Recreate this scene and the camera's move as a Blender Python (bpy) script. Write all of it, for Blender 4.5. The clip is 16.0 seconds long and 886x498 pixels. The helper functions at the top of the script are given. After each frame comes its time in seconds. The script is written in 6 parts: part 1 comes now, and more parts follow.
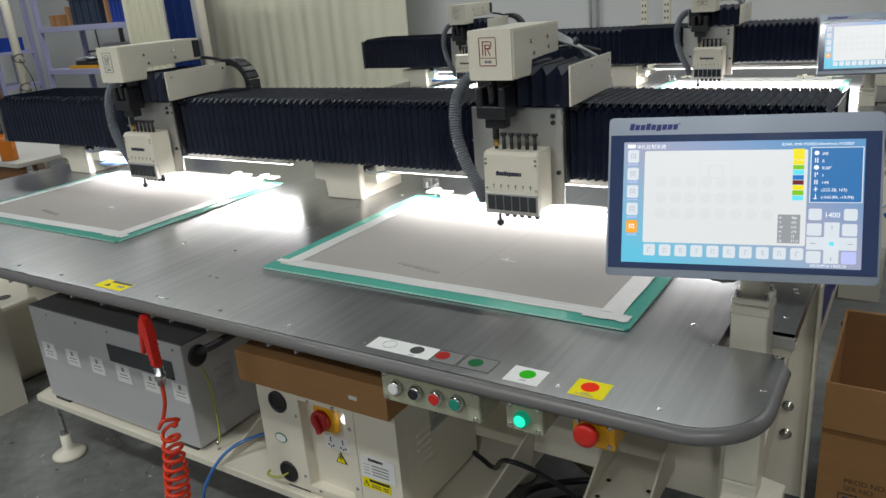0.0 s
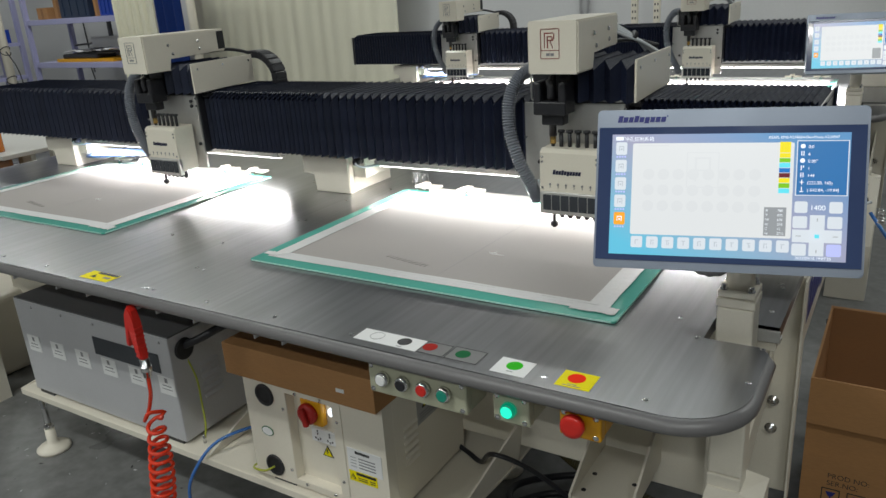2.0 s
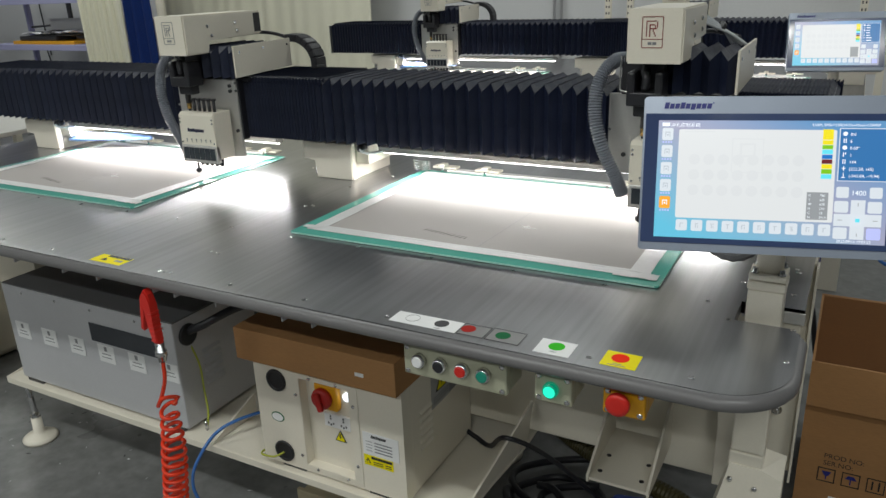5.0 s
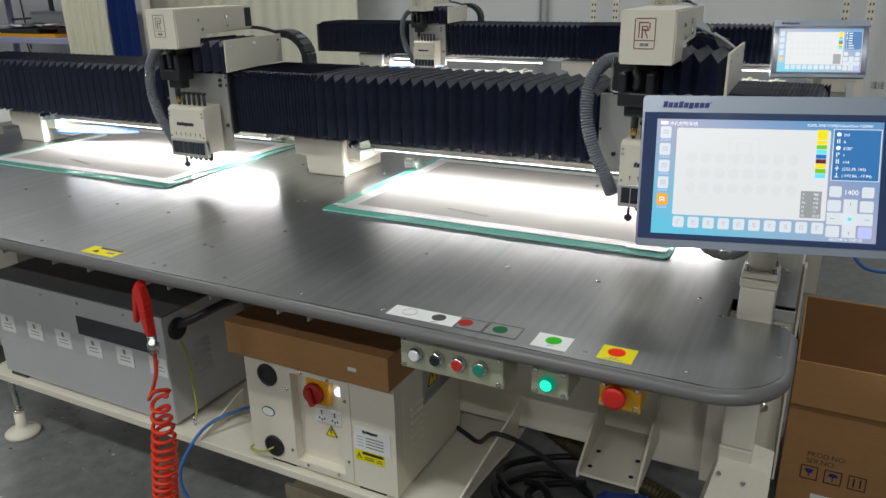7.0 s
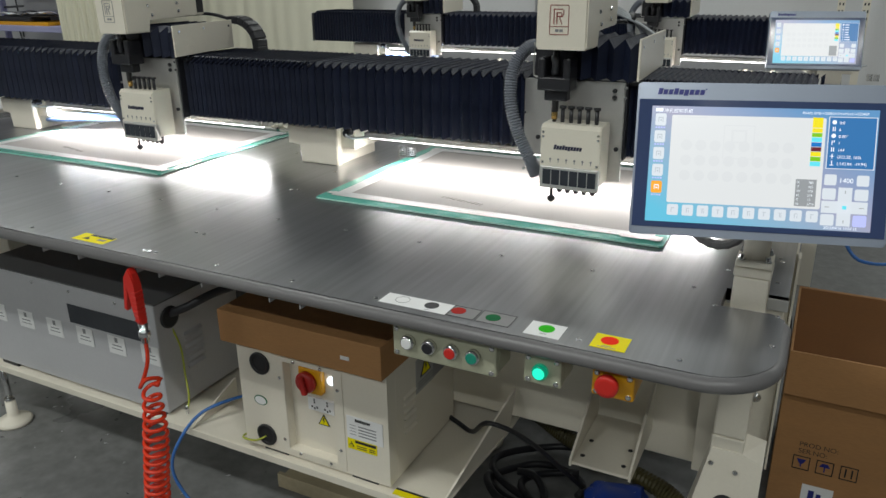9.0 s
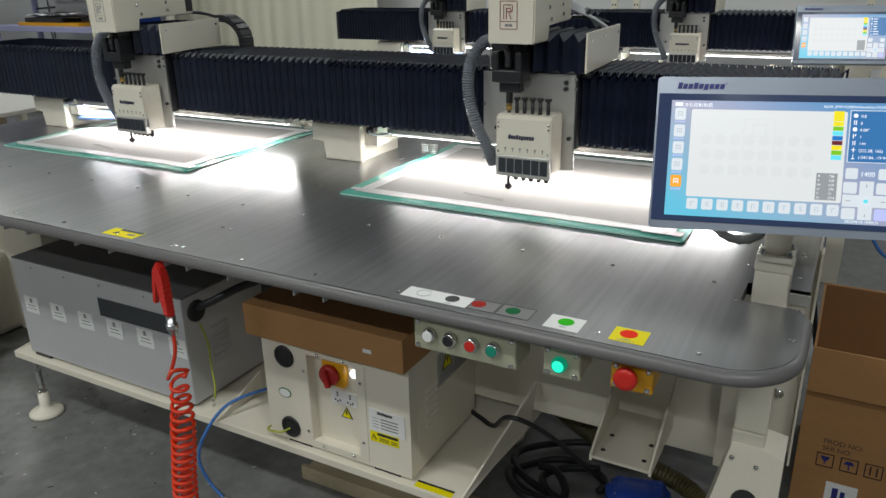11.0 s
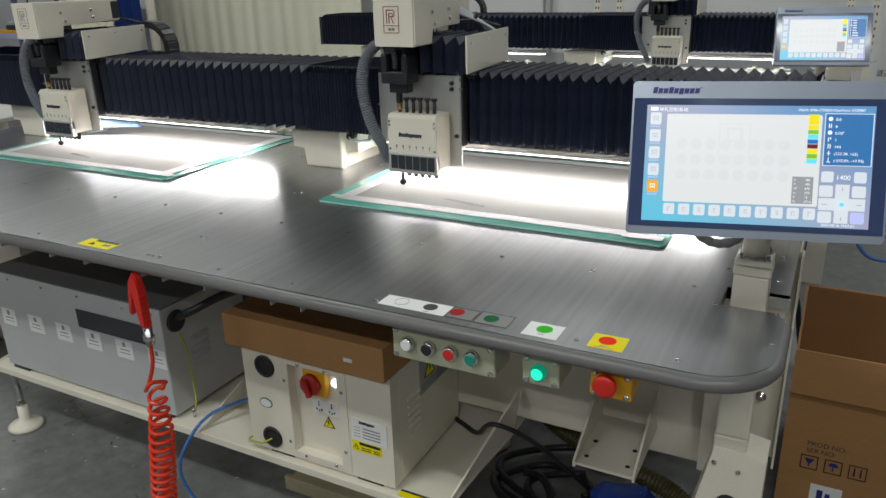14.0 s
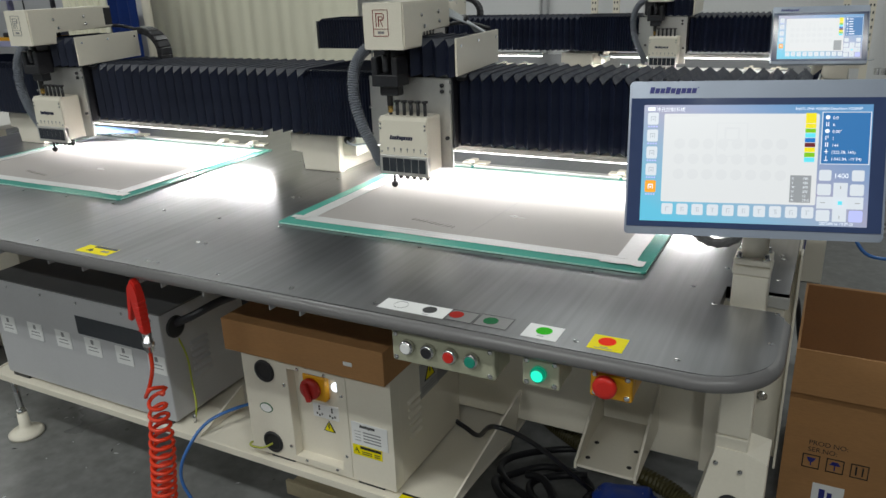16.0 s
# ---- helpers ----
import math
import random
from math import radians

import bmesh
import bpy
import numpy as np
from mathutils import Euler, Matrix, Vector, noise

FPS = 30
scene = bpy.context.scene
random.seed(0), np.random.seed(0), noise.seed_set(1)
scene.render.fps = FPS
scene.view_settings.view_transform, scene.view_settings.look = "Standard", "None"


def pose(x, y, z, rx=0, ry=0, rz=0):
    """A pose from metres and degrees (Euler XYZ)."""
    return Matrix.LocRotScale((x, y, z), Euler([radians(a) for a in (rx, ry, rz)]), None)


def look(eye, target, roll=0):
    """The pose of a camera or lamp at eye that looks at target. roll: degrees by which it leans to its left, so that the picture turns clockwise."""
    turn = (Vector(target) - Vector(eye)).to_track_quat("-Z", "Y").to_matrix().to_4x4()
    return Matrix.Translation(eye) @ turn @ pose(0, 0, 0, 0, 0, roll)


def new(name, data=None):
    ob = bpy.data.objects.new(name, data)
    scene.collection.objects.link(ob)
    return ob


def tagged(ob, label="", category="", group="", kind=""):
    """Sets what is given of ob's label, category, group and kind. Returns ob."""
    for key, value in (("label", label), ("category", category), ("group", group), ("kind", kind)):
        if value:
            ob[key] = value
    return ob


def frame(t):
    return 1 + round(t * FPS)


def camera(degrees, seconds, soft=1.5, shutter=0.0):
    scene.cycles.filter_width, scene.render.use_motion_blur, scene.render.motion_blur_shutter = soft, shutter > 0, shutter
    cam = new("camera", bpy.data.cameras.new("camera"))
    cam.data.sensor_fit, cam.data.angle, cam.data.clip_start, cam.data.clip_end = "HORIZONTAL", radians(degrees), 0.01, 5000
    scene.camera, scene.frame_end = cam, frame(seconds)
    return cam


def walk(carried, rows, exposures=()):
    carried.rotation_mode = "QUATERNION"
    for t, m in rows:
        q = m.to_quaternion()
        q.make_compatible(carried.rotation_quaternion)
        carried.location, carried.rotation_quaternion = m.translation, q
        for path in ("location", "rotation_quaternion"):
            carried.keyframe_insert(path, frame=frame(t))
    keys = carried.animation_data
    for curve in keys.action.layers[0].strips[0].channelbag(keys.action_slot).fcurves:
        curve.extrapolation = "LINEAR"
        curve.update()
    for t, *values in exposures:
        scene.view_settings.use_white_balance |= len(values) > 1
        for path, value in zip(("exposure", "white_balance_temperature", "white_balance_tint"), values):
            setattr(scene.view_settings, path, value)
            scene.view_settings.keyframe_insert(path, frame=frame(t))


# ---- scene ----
cam = camera(61.2, 16.0)
PATH = [
    (0, (0.108, -0.976, 1.644), (-0.935, 0.602, 0.994), -4.6),
    (0.5, (0.108, -0.975, 1.643), (-0.929, 0.609, 0.997), -4.2),
    (1, (0.111, -0.976, 1.641), (-0.919, 0.612, 0.994), -4.0),
    (1.5, (0.112, -0.977, 1.635), (-0.913, 0.614, 0.987), -4.0),
    (2, (0.111, -0.979, 1.631), (-0.907, 0.613, 0.976), -3.9),
    (2.5, (0.113, -0.979, 1.631), (-0.899, 0.612, 0.964), -3.8),
    (3, (0.116, -0.978, 1.629), (-0.891, 0.613, 0.955), -3.8),
    (3.5, (0.113, -0.98, 1.628), (-0.885, 0.613, 0.946), -3.7),
    (4, (0.099, -0.99, 1.628), (-0.891, 0.607, 0.941), -3.6),
    (4.2, (0.067, -1.016, 1.628), (-0.906, 0.59, 0.941), -3.4),
    (6.3, (-0.044, -1.092, 1.618), (-0.913, 0.58, 0.947), -1.2),
    (6.5, (-0.039, -1.091, 1.618), (-0.909, 0.58, 0.945), -1.3),
    (7, (-0.042, -1.104, 1.616), (-0.906, 0.568, 0.941), -1.0),
    (7.5, (-0.046, -1.107, 1.612), (-0.908, 0.565, 0.931), -0.9),
    (8, (-0.049, -1.092, 1.604), (-0.903, 0.58, 0.915), -0.7),
    (10.5, (-0.026, -1.111, 1.605), (-0.875, 0.56, 0.907), -0.6),
    (11, (-0.026, -1.112, 1.603), (-0.932, 0.528, 0.905), -1.2),
    (11.5, (-0.022, -1.112, 1.604), (-0.948, 0.516, 0.904), -1.4),
    (12, (-0.022, -1.108, 1.606), (-0.95, 0.521, 0.91), -1.5),
    (12.5, (-0.022, -1.097, 1.606), (-0.932, 0.544, 0.914), -1.4),
    (13, (-0.021, -1.087, 1.604), (-0.916, 0.563, 0.913), -1.5),
    (13.5, (-0.016, -1.088, 1.604), (-0.901, 0.568, 0.914), -1.5),
    (14, (-0.013, -1.087, 1.605), (-0.896, 0.57, 0.915), -1.6),
    (14.5, (-0.011, -1.086, 1.606), (-0.894, 0.572, 0.92), -1.8),
    (15, (-0.01, -1.082, 1.606), (-0.892, 0.577, 0.922), -1.9),
    (15.5, (-0.009, -1.079, 1.605), (-0.89, 0.582, 0.922), -2.1),
    (16, (-0.012, -1.085, 1.604), (-0.895, 0.575, 0.921), -2.2),
]
walk(cam, [(t, look(eye, target, roll)) for t, eye, target, roll in PATH])

# ---- world and lights ----
world = bpy.data.worlds.new("world")
scene.world = world
world.use_nodes = True
world.node_tree.nodes["Background"].inputs[0].default_value = (0.75, 0.85, 1.0, 1)
world.node_tree.nodes["Background"].inputs[1].default_value = 0.25
scene.view_settings.exposure = 0.0


def area_lamp(name, m, sx, sy, watts, colour=(1, 1, 1), spread=180):
    data = bpy.data.lights.new(name, "AREA")
    data.shape, data.size, data.size_y, data.energy, data.color = "RECTANGLE", sx, sy, watts, colour
    data.spread = radians(spread)
    ob = new(name, data)
    ob.matrix_world = m
    return ob


# rows of workshop tubes under the ceiling
CEIL = 4.6
TUBES = [(-7.0, -4.6, 52), (-3.2, -4.6, 67), (0.9, -4.6, 70), (-6.0, -1.9, 44), (-1.9, -2.1, 62), (2.0, -1.9, 52), (-7.6, 3.2, 52), (-4.8, 3.0, 48), (1.2, 3.4, 40), (-1.5, 3.9, 36)]
for lx, ly, lw in TUBES:
    area_lamp("tube_light", pose(lx, ly, CEIL - 0.2), 1.5, 0.10, lw, (0.96, 1.0, 0.96))

# ---- materials ----
MATS = {}


def mat(name, colour, rough=0.5, metal=0.0, var=0.08, scale=6.0, fine=60.0, bump=0.02, spec=0.5, coat=0.0, stretch=(1, 1, 1), rvar=0.08, dirt=0.0, dirt_colour=(0.05, 0.045, 0.04), trans=0.0, rand=0.0):
    if name in MATS:
        return MATS[name]
    m = bpy.data.materials.new(name)
    m.use_nodes = True
    nt = m.node_tree
    n, l = nt.nodes, nt.links
    b = n["Principled BSDF"]
    b.inputs["Metallic"].default_value = metal
    b.inputs["Specular IOR Level"].default_value = spec
    b.inputs["Coat Weight"].default_value = coat
    b.inputs["Transmission Weight"].default_value = trans
    tc = n.new("ShaderNodeTexCoord")
    mp = n.new("ShaderNodeMapping")
    mp.inputs["Scale"].default_value = stretch
    l.new(tc.outputs["Object"], mp.inputs[0])
    big, small = n.new("ShaderNodeTexNoise"), n.new("ShaderNodeTexNoise")
    big.inputs["Scale"].default_value, small.inputs["Scale"].default_value = scale, fine
    big.inputs["Detail"].default_value, small.inputs["Detail"].default_value = 5, 3
    l.new(mp.outputs[0], big.inputs["Vector"])
    l.new(mp.outputs[0], small.inputs["Vector"])
    mix = n.new("ShaderNodeMath")
    mix.operation = "ADD"
    l.new(big.outputs[0], mix.inputs[0])
    l.new(small.outputs[0], mix.inputs[1])
    rng = n.new("ShaderNodeMapRange")
    rng.inputs[1].default_value, rng.inputs[2].default_value = 0.6, 1.4
    rng.inputs[3].default_value, rng.inputs[4].default_value = 1 - var, 1 + var
    l.new(mix.outputs[0], rng.inputs[0])
    mul = n.new("ShaderNodeVectorMath")
    mul.operation = "SCALE"
    mul.inputs[0].default_value = colour
    l.new(rng.outputs[0], mul.inputs["Scale"])
    last = mul.outputs[0]
    if rand:
        inf, rr = n.new("ShaderNodeObjectInfo"), n.new("ShaderNodeMapRange")
        rr.inputs[3].default_value, rr.inputs[4].default_value = 1 - rand, 1 + rand
        l.new(inf.outputs["Random"], rr.inputs[0])
        m2 = n.new("ShaderNodeVectorMath")
        m2.operation = "SCALE"
        l.new(last, m2.inputs[0])
        l.new(rr.outputs[0], m2.inputs["Scale"])
        last = m2.outputs[0]
    if dirt:
        dn, dr, dm = n.new("ShaderNodeTexNoise"), n.new("ShaderNodeMapRange"), n.new("ShaderNodeMix")
        dn.inputs["Scale"].default_value, dn.inputs["Detail"].default_value, dn.inputs["Roughness"].default_value = scale * 0.55, 8, 0.7
        l.new(tc.outputs["Object"], dn.inputs["Vector"])
        dr.inputs[1].default_value, dr.inputs[2].default_value, dr.inputs[4].default_value = 0.52, 0.75, dirt
        l.new(dn.outputs[0], dr.inputs[0])
        dm.data_type = "RGBA"
        dm.inputs["B"].default_value = (*dirt_colour, 1)
        l.new(dr.outputs[0], dm.inputs["Factor"])
        l.new(last, dm.inputs["A"])
        last = dm.outputs["Result"]
    l.new(last, b.inputs["Base Color"])
    rg = n.new("ShaderNodeMapRange")
    rg.inputs[1].default_value, rg.inputs[2].default_value = 0.3, 0.7
    rg.inputs[3].default_value, rg.inputs[4].default_value = max(0.02, rough - rvar), min(1, rough + rvar)
    l.new(big.outputs[0], rg.inputs[0])
    l.new(rg.outputs[0], b.inputs["Roughness"])
    if bump:
        bp = n.new("ShaderNodeBump")
        bp.inputs["Strength"].default_value, bp.inputs["Distance"].default_value = min(1, bump * 10), 0.002
        l.new(small.outputs[0], bp.inputs["Height"])
        l.new(bp.outputs[0], b.inputs["Normal"])
    MATS[name] = m
    return m


def glow(name, colour, strength):
    if name in MATS:
        return MATS[name]
    m = bpy.data.materials.new(name)
    m.use_nodes = True
    b = m.node_tree.nodes["Principled BSDF"]
    b.inputs["Base Color"].default_value = (*[c * 0.3 for c in colour], 1)
    b.inputs["Roughness"].default_value = 0.25
    b.inputs["Emission Color"].default_value = (*colour, 1)
    b.inputs["Emission Strength"].default_value = strength
    MATS[name] = m
    return m


CREAM = mat("cream_paint", (0.77, 0.72, 0.615), 0.36, var=0.03, scale=3, fine=180, bump=0.012, dirt=0.12, dirt_colour=(0.30, 0.27, 0.20))
STEEL = mat("brushed_steel", (0.43, 0.43, 0.445), 0.31, 0.93, var=0.13, scale=1.6, fine=9, stretch=(9, 0.35, 1), bump=0.0, rvar=0.02)


def brushed(m):
    """Lays a sharper gloss, drawn out along y and broken by fine brush lines, over a broad one."""
    n, l = m.node_tree.nodes, m.node_tree.links
    broad = n["Principled BSDF"]
    fine = n.new("ShaderNodeBsdfAnisotropic")
    fine.inputs["Anisotropy"].default_value = 0.5
    along = n.new("ShaderNodeCombineXYZ")
    along.inputs[1].default_value = 1.0
    l.new(along.outputs[0], fine.inputs["Tangent"])
    l.new(broad.inputs["Base Color"].links[0].from_socket, fine.inputs["Color"])
    tc, mp, mp2 = n.new("ShaderNodeTexCoord"), n.new("ShaderNodeMapping"), n.new("ShaderNodeMapping")
    mp.inputs["Scale"].default_value, mp2.inputs["Scale"].default_value = (70, 0.7, 1), (5, 0.6, 1)
    lines, bands, add, rough, share = n.new("ShaderNodeTexNoise"), n.new("ShaderNodeTexNoise"), n.new("ShaderNodeMath"), n.new("ShaderNodeMapRange"), n.new("ShaderNodeMapRange")
    for tex, mapping, detail in ((lines, mp, 4), (bands, mp2, 3)):
        tex.inputs["Scale"].default_value, tex.inputs["Detail"].default_value = 1.0, detail
        l.new(tc.outputs["Object"], mapping.inputs[0])
        l.new(mapping.outputs[0], tex.inputs["Vector"])
    l.new(lines.outputs[0], add.inputs[0])
    l.new(bands.outputs[0], add.inputs[1])
    for node, lo, hi in ((rough, 0.168, 0.180), (share, 0.47, 0.53)):
        node.inputs[1].default_value, node.inputs[2].default_value = 0.7, 1.3
        node.inputs[3].default_value, node.inputs[4].default_value = lo, hi
        l.new(add.outputs[0], node.inputs[0])
    l.new(rough.outputs[0], fine.inputs["Roughness"])
    mix = n.new("ShaderNodeMixShader")
    l.new(share.outputs[0], mix.inputs[0])
    l.new(broad.outputs[0], mix.inputs[1])
    l.new(fine.outputs[0], mix.inputs[2])
    l.new(mix.outputs[0], n["Material Output"].inputs[0])


brushed(STEEL)
ALU = mat("aluminium", (0.62, 0.61, 0.59), 0.4, 0.75, var=0.04, scale=5, fine=120, bump=0.01)
CHROME = mat("chrome", (0.75, 0.75, 0.75), 0.18, 1.0, var=0.03, bump=0)
RUBBER = mat("grey_rubber", (0.155, 0.15, 0.152), 0.36, var=0.06, scale=4, fine=150, bump=0.01)
BELLOWS = mat("black_bellows_cloth", (0.0098, 0.0140, 0.034), 0.42, var=0.25, scale=14, fine=300, bump=0.05, rand=0.15, spec=0.42)
BLACK = mat("black_plastic", (0.018, 0.018, 0.022), 0.42, var=0.15, fine=200)
GREEN = mat("green_acrylic", (0.15, 0.57, 0.47), 0.12, var=0.05, bump=0.0, rvar=0.02, spec=0.6, coat=0.6)
_n, _l = GREEN.node_tree.nodes, GREEN.node_tree.links
_tr, _mx = _n.new("ShaderNodeBsdfTransparent"), _n.new("ShaderNodeMixShader")
_tr.inputs[0].default_value = (0.62, 0.95, 0.87, 1)
_mx.inputs[0].default_value = 0.14
_l.new(_n["Principled BSDF"].outputs[0], _mx.inputs[1])
_l.new(_tr.outputs[0], _mx.inputs[2])
_l.new(_mx.outputs[0], _n["Material Output"].inputs[0])
EDGEGREEN = mat("pale_green_edge", (0.42, 0.70, 0.62), 0.4, var=0.05, bump=0)
TAPE = mat("white_tape", (0.60, 0.60, 0.60), 0.45, var=0.05, scale=18, fine=90, bump=0.03)
SHEET = mat("taupe_sheet", (0.355, 0.33, 0.312), 0.75, var=0.05, scale=3, fine=400, bump=0.03, dirt=0.1, dirt_colour=(0.5, 0.48, 0.46))
GREYBOX = mat("grey_painted_sheet_metal", (0.53, 0.53, 0.55), 0.40, 0.15, var=0.05, scale=3, fine=200, bump=0.012, dirt=0.12, dirt_colour=(0.2, 0.2, 0.2))
GREYTOP = mat("plain_dark_grey", (0.12, 0.12, 0.125), 0.45, var=0.08, scale=4, fine=200)
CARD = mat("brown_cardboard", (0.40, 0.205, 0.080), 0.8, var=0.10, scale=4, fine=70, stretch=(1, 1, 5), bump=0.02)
# darker copy of the cardboard for the open carton's back and base, and tapes
CARDDARK = mat("darker_cardboard", (0.28, 0.14, 0.058), 0.85, var=0.10, scale=4, fine=70, stretch=(1, 1, 5), bump=0.02)
CONCRETE = mat("grey_concrete", (0.175, 0.177, 0.175), 0.38, var=0.34, scale=2.4, fine=24, bump=0.012, rvar=0.16, dirt=0.75, dirt_colour=(0.085, 0.085, 0.085))
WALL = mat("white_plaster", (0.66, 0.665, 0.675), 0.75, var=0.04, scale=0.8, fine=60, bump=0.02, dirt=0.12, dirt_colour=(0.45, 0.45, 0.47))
# assumed greys for surfaces out of view, kept dark to reduce bounced fill light
DIMCEIL = mat("dim_unseen_ceiling", (0.34, 0.35, 0.36), 0.8, var=0.05, scale=0.8, fine=60)
DIMWALL = mat("dim_unseen_wall", (0.15, 0.155, 0.16), 0.7, var=0.05, scale=0.8, fine=60)
CURTAIN = mat("cream_curtain", (0.80, 0.775, 0.63), 0.8, var=0.07, scale=3, fine=200, bump=0.03, stretch=(3, 3, 0.4))
BLUEROLL = mat("blue_cloth", (0.006, 0.024, 0.13), 0.8, var=0.15, spec=0.2)
LAVENDER = mat("lavender_steel", (0.40, 0.40, 0.62), 0.45, var=0.05)
REDPL = mat("red_plastic", (0.60, 0.022, 0.015), 0.35, var=0.05)
REDKNOB = mat("dark_red_plastic", (0.42, 0.018, 0.014), 0.4, var=0.05)
ORANGE = mat("orange_hose", (0.74, 0.042, 0.010), 0.22, var=0.05, bump=0, coat=0.3)
YELLOW = mat("yellow_plastic", (0.75, 0.36, 0.01), 0.38, var=0.04)
YELLAB = mat("yellow_label", (0.84, 0.72, 0.006), 0.5, var=0.03, spec=0.08)
SMOKEST = mat("grey_sticker", (0.20, 0.20, 0.20), 0.4, 0.3, var=0.05)
WHITE = mat("white_label", (0.80, 0.80, 0.80), 0.45, var=0.03, spec=0.3)
SILVERLAB = mat("silver_label", (0.42, 0.42, 0.42), 0.4, 0.3, var=0.04)
INK = mat("dark_ink", (0.02, 0.02, 0.022), 0.55, var=0.05)
GREYINK = mat("grey_ink", (0.25, 0.25, 0.26), 0.55, var=0.05)
DARKNAVY = mat("dark_navy_ink", (0.015, 0.017, 0.05), 0.45, var=0.05)
PENCIL = mat("pencil", (0.09, 0.085, 0.08), 0.6, var=0.1)
NAVY = mat("navy_ink", (0.02, 0.025, 0.20), 0.45, var=0.05)
REDINK = mat("red_ink", (0.26, 0.035, 0.025), 0.5, var=0.05)
BRIGHTRED = mat("bright_red_ink", (0.88, 0.028, 0.006), 0.55, var=0.03, spec=0.05)
DEEPRED = mat("deep_red_ink", (0.36, 0.018, 0.012), 0.55, var=0.03, spec=0.05)
GREENINK = mat("green_ink", (0.03, 0.48, 0.01), 0.55, var=0.03, spec=0.05)
DGREEN = mat("dark_green_ink", (0.006, 0.12, 0.04), 0.55, var=0.03, spec=0.05)
TEAL = mat("teal_button", (0.01, 0.26, 0.18), 0.35, var=0.03)
HOSE = mat("grey_ribbed_hose", (0.21, 0.225, 0.26), 0.32, var=0.1, fine=200)
BLUETUBE = mat("blue_tube", (0.05, 0.17, 0.50), 0.2, var=0.05, bump=0, coat=0.4)
HOSEBLUE = mat("pale_blue_tube", (0.16, 0.27, 0.55), 0.3, var=0.05, bump=0)
CLEAR = mat("milky_tube", (0.62, 0.65, 0.68), 0.15, var=0.05, bump=0, coat=0.5)
SMOKED = mat("smoked_cover", (0.035, 0.04, 0.05), 0.12, var=0.1, bump=0)
BEZEL = mat("silver_bezel", (0.30, 0.34, 0.42), 0.34, 0.3, var=0.02, fine=200, bump=0)
FACE = mat("navy_glass_face", (0.05, 0.075, 0.17), 0.12, var=0.04, bump=0)
PALETOP = mat("pale_worktop", (0.50, 0.49, 0.46), 0.5, var=0.08, scale=3, fine=80)
WOODB = mat("pale_board", (0.42, 0.36, 0.24), 0.7, var=0.12, scale=5, stretch=(1, 6, 1))
BROWNW = mat("brown_wood", (0.20, 0.085, 0.03), 0.55, var=0.15, scale=3, stretch=(1, 8, 8))
BRASS = mat("brass", (0.55, 0.36, 0.12), 0.3, 0.9, var=0.05)
YGWIRE = mat("yellow_green_wire", (0.42, 0.46, 0.05), 0.4, var=0.1)
BLUEPL = mat("blue_plastic", (0.012, 0.05, 0.34), 0.4, var=0.08)
BIN = mat("dark_blue_bin", (0.02, 0.035, 0.07), 0.45, var=0.08)
AMBER = mat("amber_bottle", (0.55, 0.16, 0.015), 0.2, var=0.05, bump=0)
YBHOSE = mat("dark_olive_hose", (0.07, 0.06, 0.02), 0.5, var=0.1)
LED = glow("led_strip", (1.0, 0.99, 0.96), 6)


# ---- mesh helpers ----
def box(bm, x0, x1, y0, y1, z0, z1, bevel=0.0, seg=2):
    vs = [bm.verts.new((x, y, z)) for x in (x0, x1) for y in (y0, y1) for z in (z0, z1)]
    idx = [(0, 1, 3, 2), (4, 6, 7, 5), (0, 4, 5, 1), (2, 3, 7, 6), (0, 2, 6, 4), (1, 5, 7, 3)]
    fs = [bm.faces.new([vs[i] for i in f]) for f in idx]
    if bevel:
        es = list({e for f in fs for e in f.edges})
        bmesh.ops.bevel(bm, geom=es, offset=bevel, segments=seg, affect="EDGES", profile=0.5)
    return bm


def prism(bm, poly, axis, a0, a1, bevel=0.0):
    """A polygon of (u, v) pushed along an axis: x takes (y, z), y takes (x, z), z takes (x, y)."""
    def put(u, v, a):
        return {"x": (a, u, v), "y": (u, a, v), "z": (u, v, a)}[axis]
    lo = [bm.verts.new(put(u, v, a0)) for u, v in poly]
    hi = [bm.verts.new(put(u, v, a1)) for u, v in poly]
    k = len(poly)
    fs = [bm.faces.new(lo), bm.faces.new(hi[::-1])]
    fs += [bm.faces.new((lo[i], hi[i], hi[(i + 1) % k], lo[(i + 1) % k])) for i in range(k)]
    if bevel:
        es = list({e for f in fs[:2] for e in f.edges})
        bmesh.ops.bevel(bm, geom=es, offset=bevel, segments=2, affect="EDGES")
    return bm


def tube(bm, pts, r, seg=10, cap=True, ribs=0.0):
    """A round pipe along points; with ribs, each second ring is wider."""
    pts = [Vector(p) for p in pts]
    rings, up = [], None
    for i, p in enumerate(pts):
        d = (pts[min(i + 1, len(pts) - 1)] - pts[max(i - 1, 0)]).normalized()
        if up is None:
            up = d.orthogonal().normalized()
        up = (up - d * up.dot(d)).normalized()
        side = d.cross(up)
        rad = r * (1 + ribs * (i % 2)) if not isinstance(r, (list, tuple)) else r[i]
        rings.append([bm.verts.new(p + rad * (math.cos(a) * up + math.sin(a) * side)) for a in (2 * math.pi * k / seg for k in range(seg))])
    for a, b in zip(rings, rings[1:]):
        for k in range(seg):
            f = bm.faces.new((a[k], a[(k + 1) % seg], b[(k + 1) % seg], b[k]))
            f.smooth = not ribs
    if cap:
        bm.faces.new(rings[0][::-1])
        bm.faces.new(rings[-1])
    return bm


def cyl(bm, p0, p1, r, seg=16):
    return tube(bm, [p0, p1], r, seg)


